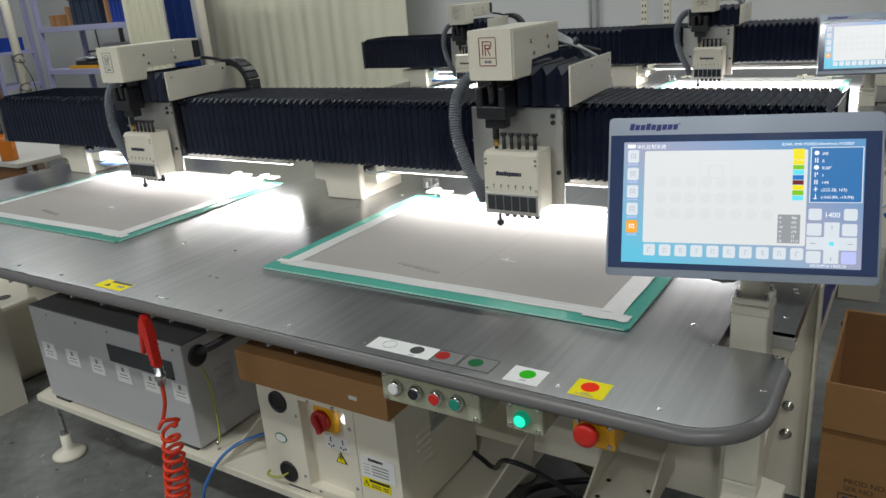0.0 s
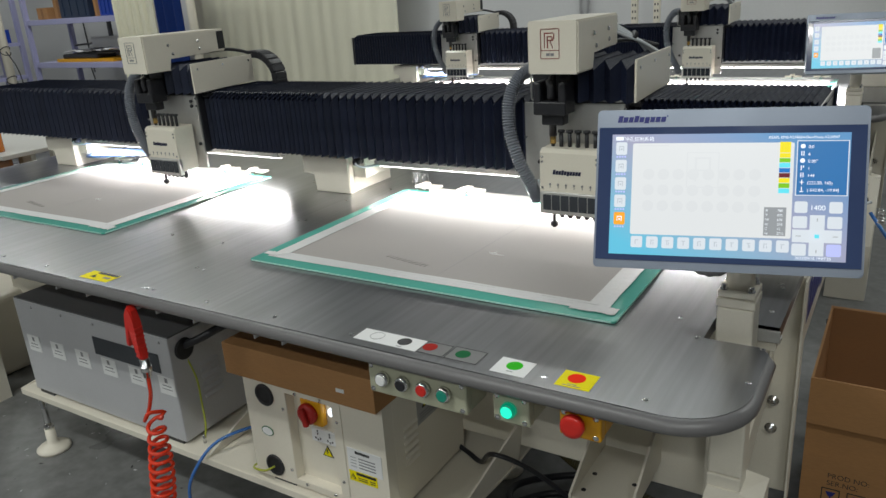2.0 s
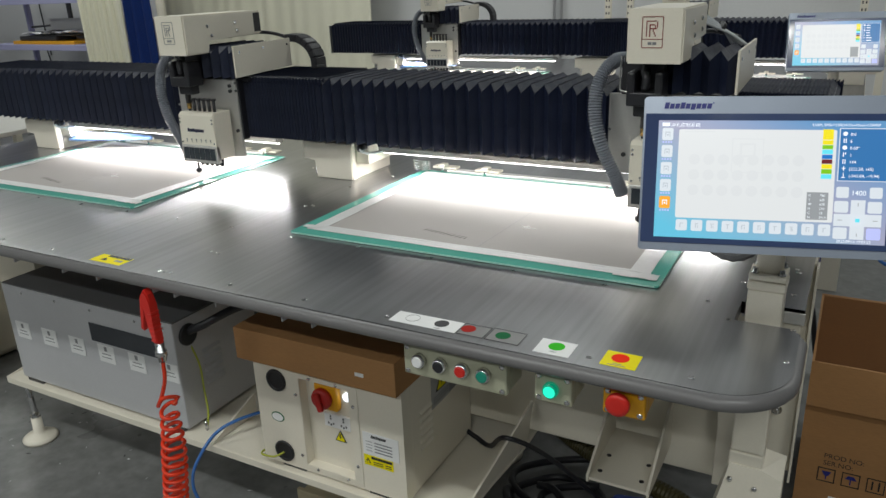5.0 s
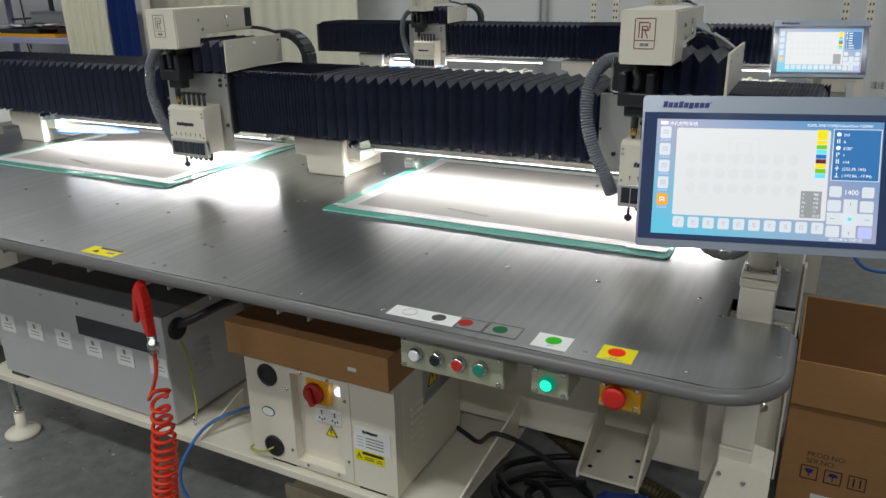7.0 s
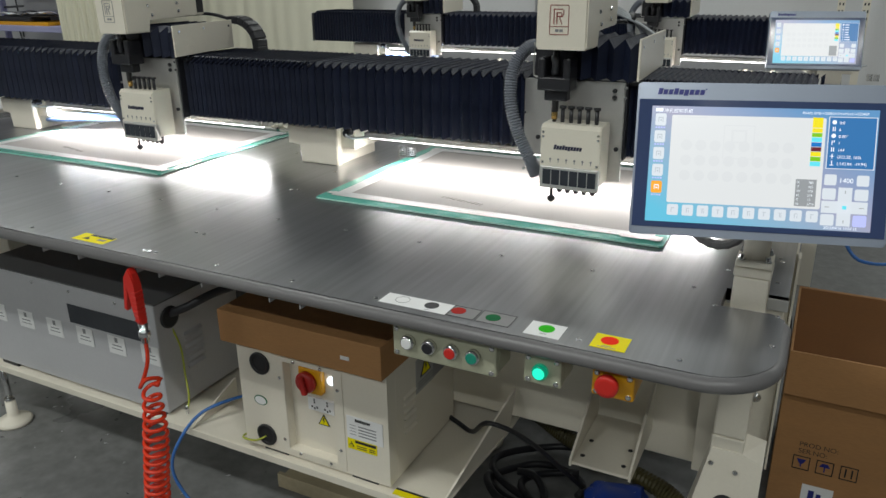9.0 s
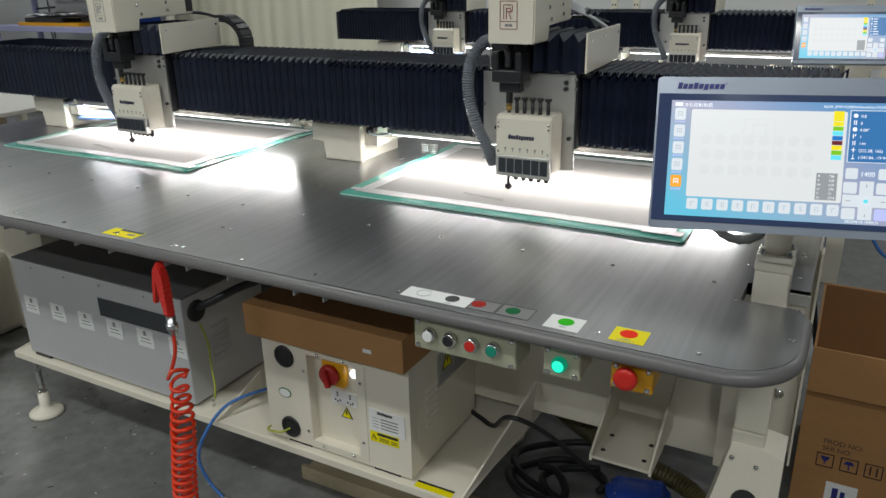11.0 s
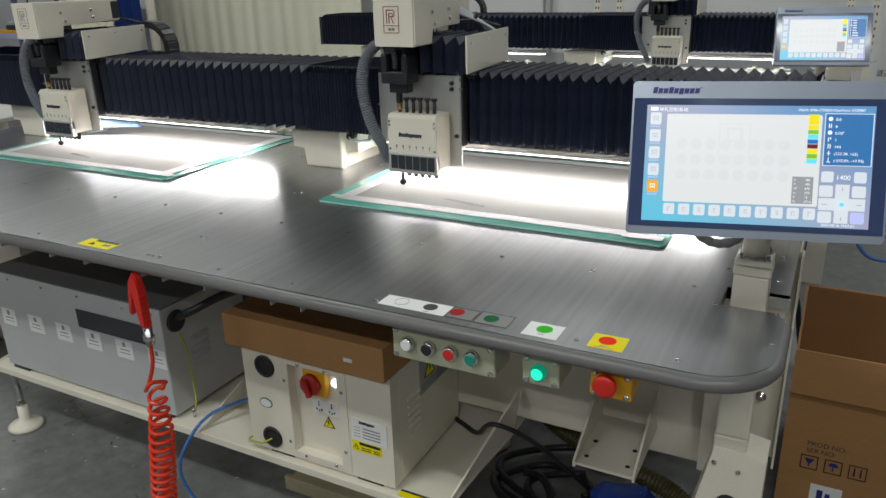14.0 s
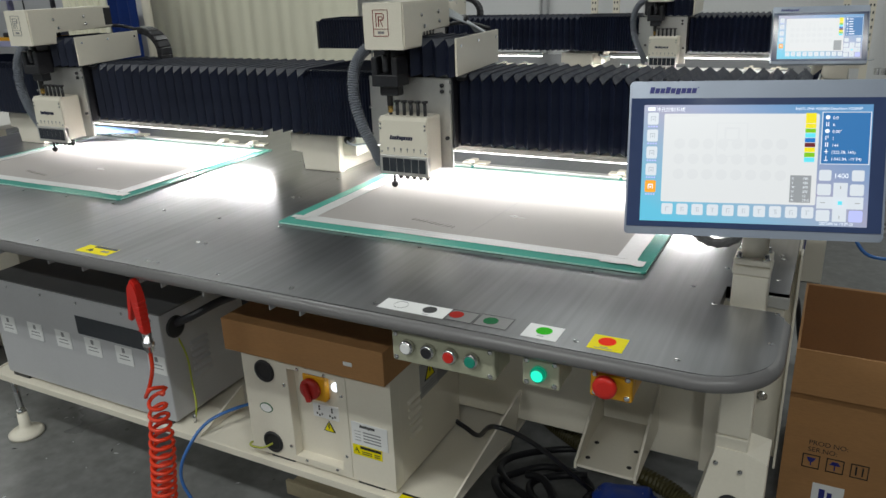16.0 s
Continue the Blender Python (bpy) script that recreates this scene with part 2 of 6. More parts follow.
def lathe(bm, profile, origin, axis="z", seg=24):
    """Turns (radius, height) pairs round an axis through origin."""
    ax = {"x": Vector((1, 0, 0)), "y": Vector((0, 1, 0)), "-y": Vector((0, -1, 0)), "z": Vector((0, 0, 1))}[axis]
    up = ax.orthogonal().normalized()
    side = ax.cross(up)
    o = Vector(origin)
    rings = [[bm.verts.new(o + ax * h + max(r, 1e-4) * (math.cos(a) * up + math.sin(a) * side)) for a in (2 * math.pi * k / seg for k in range(seg))] for r, h in profile]
    for a, b in zip(rings, rings[1:]):
        for k in range(seg):
            f = bm.faces.new((a[k], a[(k + 1) % seg], b[(k + 1) % seg], b[k]))
            f.smooth = True
    bm.faces.new(rings[0][::-1])
    bm.faces.new(rings[-1])
    return bm


def spline(points, steps=8):
    """A smooth line through the points."""
    p = [Vector(q) for q in points]
    p = [2 * p[0] - p[1]] + p + [2 * p[-1] - p[-2]]
    out = []
    for i in range(1, len(p) - 2):
        for k in range(steps):
            t = k / steps
            a, b, c, d = p[i - 1], p[i], p[i + 1], p[i + 2]
            out.append(0.5 * (2 * b + (c - a) * t + (2 * a - 5 * b + 4 * c - d) * t * t + (3 * b - a - 3 * c + d) * t ** 3))
    return out + [p[-2]]


def mesh_of(bm, name, material):
    bmesh.ops.recalc_face_normals(bm, faces=bm.faces)
    me = bpy.data.meshes.new(name)
    bm.to_mesh(me)
    bm.free()
    if material:
        me.materials.append(material)
    return me


def part(name, bm, material, parent=None, label="", at=None):
    me = bm if isinstance(bm, bpy.types.Mesh) else mesh_of(bm, name, material)
    ob = new(name, me)
    if parent:
        ob.parent = parent
    if at is not None:
        ob.matrix_basis = at
    if label:
        tagged(ob, label)
    return ob


def thing(name, label, category, group="", at=None, kind=""):
    ob = new(name)
    ob.empty_display_size = 0.1
    if at is not None:
        ob.matrix_basis = at
    return tagged(ob, label, category, group, kind)


def B(*a, **k):
    return box(bmesh.new(), *a, **k)


def letters(name, text, size, material, parent, m, label=""):
    cu = bpy.data.curves.new(name, "FONT")
    cu.body, cu.size = text, size
    tmp = bpy.data.objects.new(name + "_tmp", cu)
    scene.collection.objects.link(tmp)
    bpy.context.view_layer.update()
    me = bpy.data.meshes.new_from_object(tmp.evaluated_get(bpy.context.evaluated_depsgraph_get()))
    bpy.data.objects.remove(tmp)
    bpy.data.curves.remove(cu)
    me.materials.clear()
    me.materials.append(material)
    return part(name, me, None, parent, label, m)


def word_bar(bm, u0, u1, v0, v1, depth=0.0006, gaps=9):
    """A word-like run of slanting blocks in the local xz plane, front at -depth."""
    w = (u1 - u0) / gaps
    h = v1 - v0
    for i in range(gaps):
        low = v0 + (0.0 if i == 5 else 0.14 * h)
        high = v1 if i in (0, 3) else v0 + 0.84 * h
        a, b = u0 + i * w, u0 + (i + 0.84) * w
        prism(bm, [(a + 0.2 * (low - v0), low), (b + 0.2 * (low - v0), low), (b + 0.2 * (high - v0), high), (a + 0.2 * (high - v0), high)], "y", -depth, 0)
    return bm


# ---- the room ----
def structure(name, bm, material, label):
    ob = part(name, bm, material)
    return tagged(ob, label, name.split("_")[0], kind="structure")


X0, X1, Y0, Y1 = -11.0, 4.2, -7.0, 5.6
structure("floor", B(X0, X1, Y0, Y1, 0.0, 0.1), CONCRETE, "worn grey concrete workshop floor with dark stains")
structure("wall_north", B(X0, X1, Y1, Y1 + 0.2, 0, CEIL), WALL, "plain white plastered workshop wall")
# south and east walls and ceiling are unseen; their darkness deepens under-table shade
structure("wall_south", B(X0, X1, Y0 - 0.2, Y0, 0, CEIL), DIMWALL, "unseen workshop wall, darkened to cut fill light")
structure("wall_west", B(X0 - 0.2, X0, Y0, Y1, 0, CEIL), WALL, "plain white plastered workshop wall")
structure("wall_east", B(X1, X1 + 0.2, Y0, Y1, 0, CEIL), DIMWALL, "unseen workshop wall, darkened to cut fill light")
structure("ceiling", B(X0, X1, Y0, Y1, CEIL, CEIL + 0.2), DIMCEIL, "unseen workshop ceiling, darkened to cut fill light")

# ---- the punching machine ----
T = 1.0            # tabletop height
PITCH = 1.536      # from head to head
MID = -1.52        # post between the two work areas
ENDL, ENDR = -3.46, -0.06
HEAD_LEFT, HEAD_RIGHT = -0.160, 0.105


def pleat_wall(bm, w, x, y, d, z0, z1):
    """One upright fold of a bellows: its ridge at x stands out to y, its edges w to either side lie d further in and reach d higher."""
    for s in (-1, 1):
        bm.faces.new([bm.verts.new(p) for p in ((x, y, z0), (x, y, z1 - abs(d)), (x + s * w, y + d, z1), (x + s * w, y + d, z0 + 0.006))])
    t = 0.0018 if d > 0 else -0.0018
    bm.faces.new([bm.verts.new(p) for p in ((x, y, z0), (x, y, z1 - abs(d)), (x + 0.0012, y - t, z1 - abs(d)), (x + 0.0012, y - t, z0 - 0.003))])


def pleat_crown(bm, w, x, y0, y1, d, z1):
    """One fold of the top: its ridge at x stands d higher and shorter than the valleys, which run out into the ridges of the walls."""
    for s in (-1, 1):
        bm.faces.new([bm.verts.new(p) for p in ((x, y0 + d, z1), (x + s * w, y0, z1 - d), (x + s * w, y1, z1 - d), (x, y1 - d, z1))])
    bm.faces.new([bm.verts.new(p) for p in ((x, y0 + d, z1), (x, y1 - d, z1), (x + 0.0012, y1 - d, z1 + 0.0018), (x + 0.0012, y0 + d - 0.002, z1 + 0.0018))])


BY0, BY1, BZ0, BZ1, FOLD, HALF = 0.852, 1.166, 1.139, 1.343, 0.023, 0.0212


def bellows_meshes():
    wall, crown = bmesh.new(), bmesh.new()
    pleat_wall(wall, HALF, 0, BY0, FOLD, BZ0, BZ1)
    pleat_wall(wall, HALF, 0, BY1, -FOLD, BZ0, BZ1)
    # the valley line that ties the two walls together
    z = BZ1 - FOLD
    wall.faces.new([wall.verts.new(p) for p in ((0, BY0, z), (0, BY1, z), (0.0012, BY1 + 0.0018, z), (0.0012, BY0 - 0.0018, z))])
    pleat_crown(crown, HALF, 0, BY0, BY1, FOLD, BZ1)
    for bm in (wall, crown):
        bmesh.ops.remove_doubles(bm, verts=bm.verts, dist=0.0001)
    return mesh_of(wall, "bellows_pleat", BELLOWS), mesh_of(crown, "bellows_crown", BELLOWS)


PLEAT, CROWN = bellows_meshes()
SECTIONS = (("left", 34), ("mid_left", 24), ("mid_right", 24), ("right", 27))


def section_span(which, hl, hr):
    return {"left": (ENDL, hl + HEAD_LEFT), "mid_left": (hl + HEAD_RIGHT, MID), "mid_right": (MID, hr + HEAD_LEFT), "right": (hr + HEAD_RIGHT, ENDR)}[which]


def pleat_x(which, i, count, hl, hr):
    a, b = section_span(which, hl, hr)
    return a + (b - a) * (i + 0.5) / count


def motif(name, bm_parent, m, scale, red):
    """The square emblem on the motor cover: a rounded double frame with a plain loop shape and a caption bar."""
    bm = bmesh.new()
    s = scale
    for u0, u1, v0, v1 in ((-0.94, 0.94, 0.955, 1), (-1, 1, -0.46, -0.42), (-0.94, 0.94, -1.0, -0.955), (-1, -0.94, -0.955, 0.955), (0.94, 1, -0.955, 0.955)):
        box(bm, u0 * s * 0.5, u1 * s * 0.5, -0.0008, 0, v0 * s * 0.72, v1 * s * 0.72)
    ob = part("emblem_frame", bm, red, bm_parent, at=m)
    bm = bmesh.new()
    for u0, u1, v0, v1 in ((-0.60, -0.52, -0.28, 0.74), (-0.52, 0.34, 0.68, 0.74), (0.40, 0.48, 0.30, 0.68), (-0.30, 0.40, 0.20, 0.27), (-0.30, -0.20, -0.28, 0.50), (-0.20, 0.22, 0.44, 0.50), (0.22, 0.30, 0.27, 0.44), (0.02, 0.10, 0.02, 0.20), (0.12, 0.20, -0.14, 0.02), (0.22, 0.30, -0.28, -0.14)):
        box(bm, u0 * s * 0.5, u1 * s * 0.5, -0.0008, 0, v0 * s * 0.72, v1 * s * 0.72)
    part("emblem", bm, red, bm_parent, at=m)
    bm = bmesh.new()
    for u in (-0.40, 0.04):
        box(bm, u * s * 0.5, (u + 0.36) * s * 0.5, -0.0006, 0, -0.80 * s * 0.72, -0.62 * s * 0.72)
    part("emblem_caption", bm, GREYINK, bm_parent, at=m)


def punch_head(parent, x, chain):
    """A carriage with back plate, needle case, motor cover, small bellows, hose and cable chain. Local x 0 is the middle of the needle case."""
    # back plate, longer on the outer side
    bm = bmesh.new()
    prism(bm, [(-0.163, 1.335), (0.108, 1.335), (0.108, 1.078), (0.045, 1.072), (0.045, 1.13), (-0.150, 1.13), (-0.163, 1.15)], "y", 0.822, 0.834, 0.002)
    head = part("punch_head", bm, ALU, parent, "punching head with aluminium back plate", pose(x, 0, 0))
    bm = bmesh.new()
    box(bm, -0.166, 0.106, 0.8365, 1.16, 1.138, 1.327, 0.003)
    part("carriage", bm, BLACK, head)
    bm = bmesh.new()
    box(bm, 0.1085, 0.1145, 0.826, 0.853, 1.135, 1.340, 0.002)
    part("edge_strip", bm, BLACK, head)
    # needle case
    bm = bmesh.new()
    prism(bm, [(0.728, 1.127), (0.728, 1.226), (0.738, 1.236), (0.812, 1.236), (0.812, 1.08), (0.735, 1.08)], "x", -0.080, 0.078, 0.003)
    case = part("needle_case", bm, CREAM, head, "cream needle case with dark window")
    part("maker_mark", word_bar(bmesh.new(), -0.045, 0.03, 1.170, 1.184, gaps=10), DARKNAVY, case, at=pose(0, 0.7278, 0))
    bm = bmesh.new()
    box(bm, -0.080, 0.078, 0.724, 0.744, 1.068, 1.127, 0.003)
    part("window", bm, ALU, case)
    for i in range(6):
        part("window_slot", B(-0.070 + i * 0.0240, -0.070 + i * 0.024 + 0.0215, 0.7225, 0.726, 1.079, 1.119), SMOKED, case)
    for sx in (-0.073, 0.071):
        for z in (1.215, 1.203, 1.136):
            bm = bmesh.new()
            lathe(bm, [(0.0035, 0), (0.0035, 0.002), (0.001, 0.003)], (sx, 0.728, z), "-y", 8)
            part("case_screw", bm, CHROME, case)
    for i in range(6):
        bm = bmesh.new()
        sx = -0.052 + i * 0.0215
        cyl(bm, (sx, 0.7275, 1.146), (sx, 0.7265, 1.146), 0.0028, 8)
        box(bm, sx - 0.0008, sx + 0.0008, 0.7265, 0.7275, 1.137, 1.146)
        part("case_mark", bm, GREYINK, case)
    # needle bars above the case and feet below
    for i in range(6):
        sx = -0.058 + i * 0.0225
        bm = bmesh.new()
        zt = 1.272 if i else 1.25
        cyl(bm, (sx, 0.765, 1.225), (sx, 0.765, zt), 0.0052, 10)
        cyl(bm, (sx, 0.765, zt), (sx, 0.765, zt + 0.006), 0.0095 if i else 0.006, 10)
        part("needle_bar", bm, BLACK, head)
        bm = bmesh.new()
        if i == 0:
            cyl(bm, (sx, 0.765, 1.07), (sx, 0.765, 1.036), 0.004, 10)
            lathe(bm, [(0.004, -0.018), (0.010, -0.012), (0.010, -0.004), (0.004, 0.0)], (sx, 0.765, 1.038), "z", 12)
        else:
            cyl(bm, (sx, 0.765, 1.075), (sx, 0.765, 1.056), 0.0085, 12)
            cyl(bm, (sx, 0.765, 1.056), (sx, 0.765, 1.050), 0.006, 12)
        part("punch_foot", bm, BLACK, head)
    for sx, z in ((0.082, 1.315), (0.082, 1.298), (0.095, 1.165), (-0.12, 1.18)):
        bm = bmesh.new()
        lathe(bm, [(0.006, 0), (0.006, 0.006), (0.003, 0.008)], (sx, 0.822, z), "-y", 10)
        part("bolt", bm, BLACK, head)
    for z in (1.325, 1.30, 1.245, 1.165, 1.09):
        bm = bmesh.new()
        lathe(bm, [(0.004, 0), (0.004, 0.004)], (-0.157 if z < 1.3 else 0.112, 0.816, z), "-y", 8)
        part("plate_screw", bm, CHROME, head)
    # drive fork under the motor
    bm = bmesh.new()
    box(bm, -0.098, -0.012, 0.735, 0.80, 1.318, 1.352, 0.004)
    box(bm, -0.098, -0.078, 0.735, 0.80, 1.345, 1.40, 0.006)
    box(bm, -0.032, -0.012, 0.735, 0.80, 1.345, 1.40, 0.006)
    box(bm, -0.085, -0.025, 0.755, 0.79, 1.29, 1.32, 0.004)
    part("drive_fork", bm, BLACK, head)
    bm = bmesh.new()
    cyl(bm, (-0.058, 0.765, 1.262), (-0.058, 0.765, 1.42), 0.0095, 14)
    part("drive_shaft", bm, BLACK, head)
    bm = bmesh.new()
    tube(bm, spline([(-0.06, 0.752, 1.40), (-0.052, 0.742, 1.385), (-0.056, 0.748, 1.36)], 5), 0.010, 8)
    part("drive_belt", bm, BLACK, head)
    bm = bmesh.new()
    lathe(bm, [(0.008, 0), (0.008, 0.018), (0.007, 0.02)], (-0.058, 0.765, 1.243), "z", 12)
    part("brass_collar", bm, BRASS, head)
    # motor cover with a step underneath
    bm = bmesh.new()
    back = 1.06 if chain else 0.975
    prism(bm, [(0.70, 1.423), (0.70, 1.545), (back, 1.545), (back, 1.466), (0.80, 1.466), (0.80, 1.423)], "x", -0.092, 0.036, 0.004)
    cover = part("motor_cover", bm, CREAM, head, "cream sheet-metal motor cover with an emblem")
    motif("emblem", cover, pose(-0.034, 0.6995, 1.493), 0.048, GREYINK if chain else REDINK)
    bm = bmesh.new()
    box(bm, -0.082, 0.026, back - 0.003, back + 0.001, 1.472, 1.538)
    part("cover_opening", bm, INK, cover)
    if chain:
        part("cover_opening", B(0.0355, 0.0366, back - 0.036, back - 0.003, 1.475, 1.538), INK, cover)
    gap = 0.13 if chain else 0.075
    for y, z in ((0.80, 1.508), (0.815, 1.478), (back - gap, 1.512), (back - gap + 0.005, 1.486)):
        bm = bmesh.new()
        lathe(bm, [(0.0055, 0), (0.0055, 0.003), (0.002, 0.005)], (0.036, y, z), "x", 10)
        part("cover_screw", bm, CHROME, cover)
    # black housing under the cover, with its light edge
    bm = bmesh.new()
    box(bm, -0.128, -0.022, 0.80, 1.06, 1.336, 1.43, 0.004)
    part("housing", bm, BLACK, head)
    bm = bmesh.new()
    tube(bm, spline([(-0.13, 0.798, 1.43), (-0.13, 0.798, 1.36), (-0.124, 0.798, 1.345), (-0.08, 0.798, 1.343)], 5), 0.0022, 6)
    part("housing_trim", bm, ALU, head)
    # small bellows beside it, closed by a cream plate
    for i in range(4):
        bm = bmesh.new()
        pleat_wall(bm, 0.0205, -0.003 + i * 0.041, 0.795, 0.022, 1.340, 1.443)
        for k in ((-1, 1), (1,), (1,), ())[i]:
            pleat_crown(bm, 0.0205, -0.003 + i * 0.041 + k * 0.0205, 0.795, 1.06, 0.022, 1.443)
        bmesh.ops.remove_doubles(bm, verts=bm.verts, dist=0.0001)
        part("small_pleat", bm, BELLOWS, head)
    bm = bmesh.new()
    prism(bm, [(0.79, 1.345), (0.79, 1.446), (1.075, 1.450), (1.075, 1.355)], "x", 0.141, 0.147, 0.001)
    side = part("side_plate", bm, CREAM, head)
    for y, z in ((0.815, 1.425), (0.93, 1.43), (1.055, 1.43)):
        bm = bmesh.new()
        lathe(bm, [(0.004, 0), (0.004, 0.002)], (0.147, y, z), "x", 8)
        part("screw", bm, CHROME, side)
    bm = bmesh.new()
    box(bm, 0.02, 0.140, 0.845, 1.07, 1.326, 1.336)
    part("saddle", bm, BLACK, head)
    # ribbed hose
    pts = spline([(-0.112, 0.83, 1.42), (-0.150, 0.80, 1.415), (-0.178, 0.775, 1.365), (-0.180, 0.762, 1.285), (-0.155, 0.758, 1.20), (-0.122, 0.765, 1.13), (-0.106, 0.775, 1.085)], 24)
    bm = bmesh.new()
    tube(bm, pts, 0.0140, 14, True, 0.32)
    part("ribbed_hose", bm, HOSE, head)
    # cable chain over the back
    pts = spline([(0.11, 1.12, 1.446), (0.16, 1.12, 1.444), (0.203, 1.12, 1.420), (0.228, 1.12, 1.38), (0.228, 1.12, 1.33)], 2)
    for p, q in zip(pts, pts[1:]) if chain else ():
        bm = bmesh.new()
        d = (q - p)
        ang = math.degrees(math.atan2(-d.z, d.x))
        box(bm, -0.001, d.length + 0.001, -0.03, 0.03, -0.012, 0.014, 0.003, 1)
        part("chain_link", bm, BLACK, head, at=pose(p.x, p.y, p.z, 0, ang, 0))
    # air tubes behind the motor
    for k in range(0 if chain else 4):
        o = k * 0.014
        bm = bmesh.new()
        tube(bm, spline([(-0.005 + o * 0.4, 0.955, 1.530 - o * 0.5), (0.030 + o * 0.5, 0.985, 1.512 - o * 0.6), (0.068 + o * 0.5, 1.02, 1.478 - o * 0.3), (0.092 + o * 0.8, 1.05, 1.436)], 6), 0.0042, 8)
        part("air_tube", bm, CLEAR, head)
    if not chain:
        bm = bmesh.new()
        tube(bm, [(0.062, 1.008, 1.486), (0.068, 1.014, 1.480)], 0.015, 10)
        part("cable_tie", bm, BLACK, head)
    bm = bmesh.new()
    tube(bm, spline([(0.0, 1.0, 1.468), (0.03, 1.06, 1.470), (0.06, 1.10, 1.462), (0.10, 1.12, 1.448)], 5), 0.006, 8)
    part("black_cable", bm, BLACK, head)
    return head


def post_block(parent, x):
    bm = bmesh.new()
    prism(bm, [(x - 0.085, T), (x + 0.064, T), (x + 0.064, 1.122), (x - 0.135, 1.122), (x - 0.135, 1.062), (x - 0.085, 1.062)], "y", 0.922, 0.950, 0.003)
    box(bm, x - 0.083, x + 0.062, 0.9505, 1.16, T, 1.0525, 0.003)
    post = part("post", bm, CREAM, parent)
    bm = bmesh.new()
    box(bm, x - 0.125, x + 0.115, 0.9505, 1.15, 1.0530, 1.122, 0.004)
    part("post_head", bm, CREAM, post)
    for k in range(2):
        cx = x + 0.205 + 0.034 * k
        bm = bmesh.new()
        tube(bm, [(cx + 0.014 * math.cos(a), 1.11 + 0.014 * math.sin(a), T + 0.003 + 0.0075 * a / 6.28) for a in (6.28 * q / 12 for q in range(61))], 0.0022, 5)
        part("spring", bm, CHROME, post)
    bm = bmesh.new()
    cyl(bm, (x - 0.105, 0.95, T), (x - 0.105, 0.95, 1.05), 0.003, 8)
    part("stop_pin", bm, CHROME, post)
    bm = bmesh.new()
    lathe(bm, [(0.012, 0), (0.012, 0.03), (0.007, 0.034)], (x + 0.118, 0.925, 1.118), "-y", 12)
    part("cable_gland", bm, BLACK, post)
    bm = bmesh.new()
    tube(bm, spline([(x + 0.118, 0.90, 1.118), (x + 0.13, 0.885, 1.112), (x + 0.15, 0.90, 1.104), (x + 0.175, 0.94, 1.104)], 5), 0.004, 6)
    part("lamp_cable", bm, CLEAR, post)


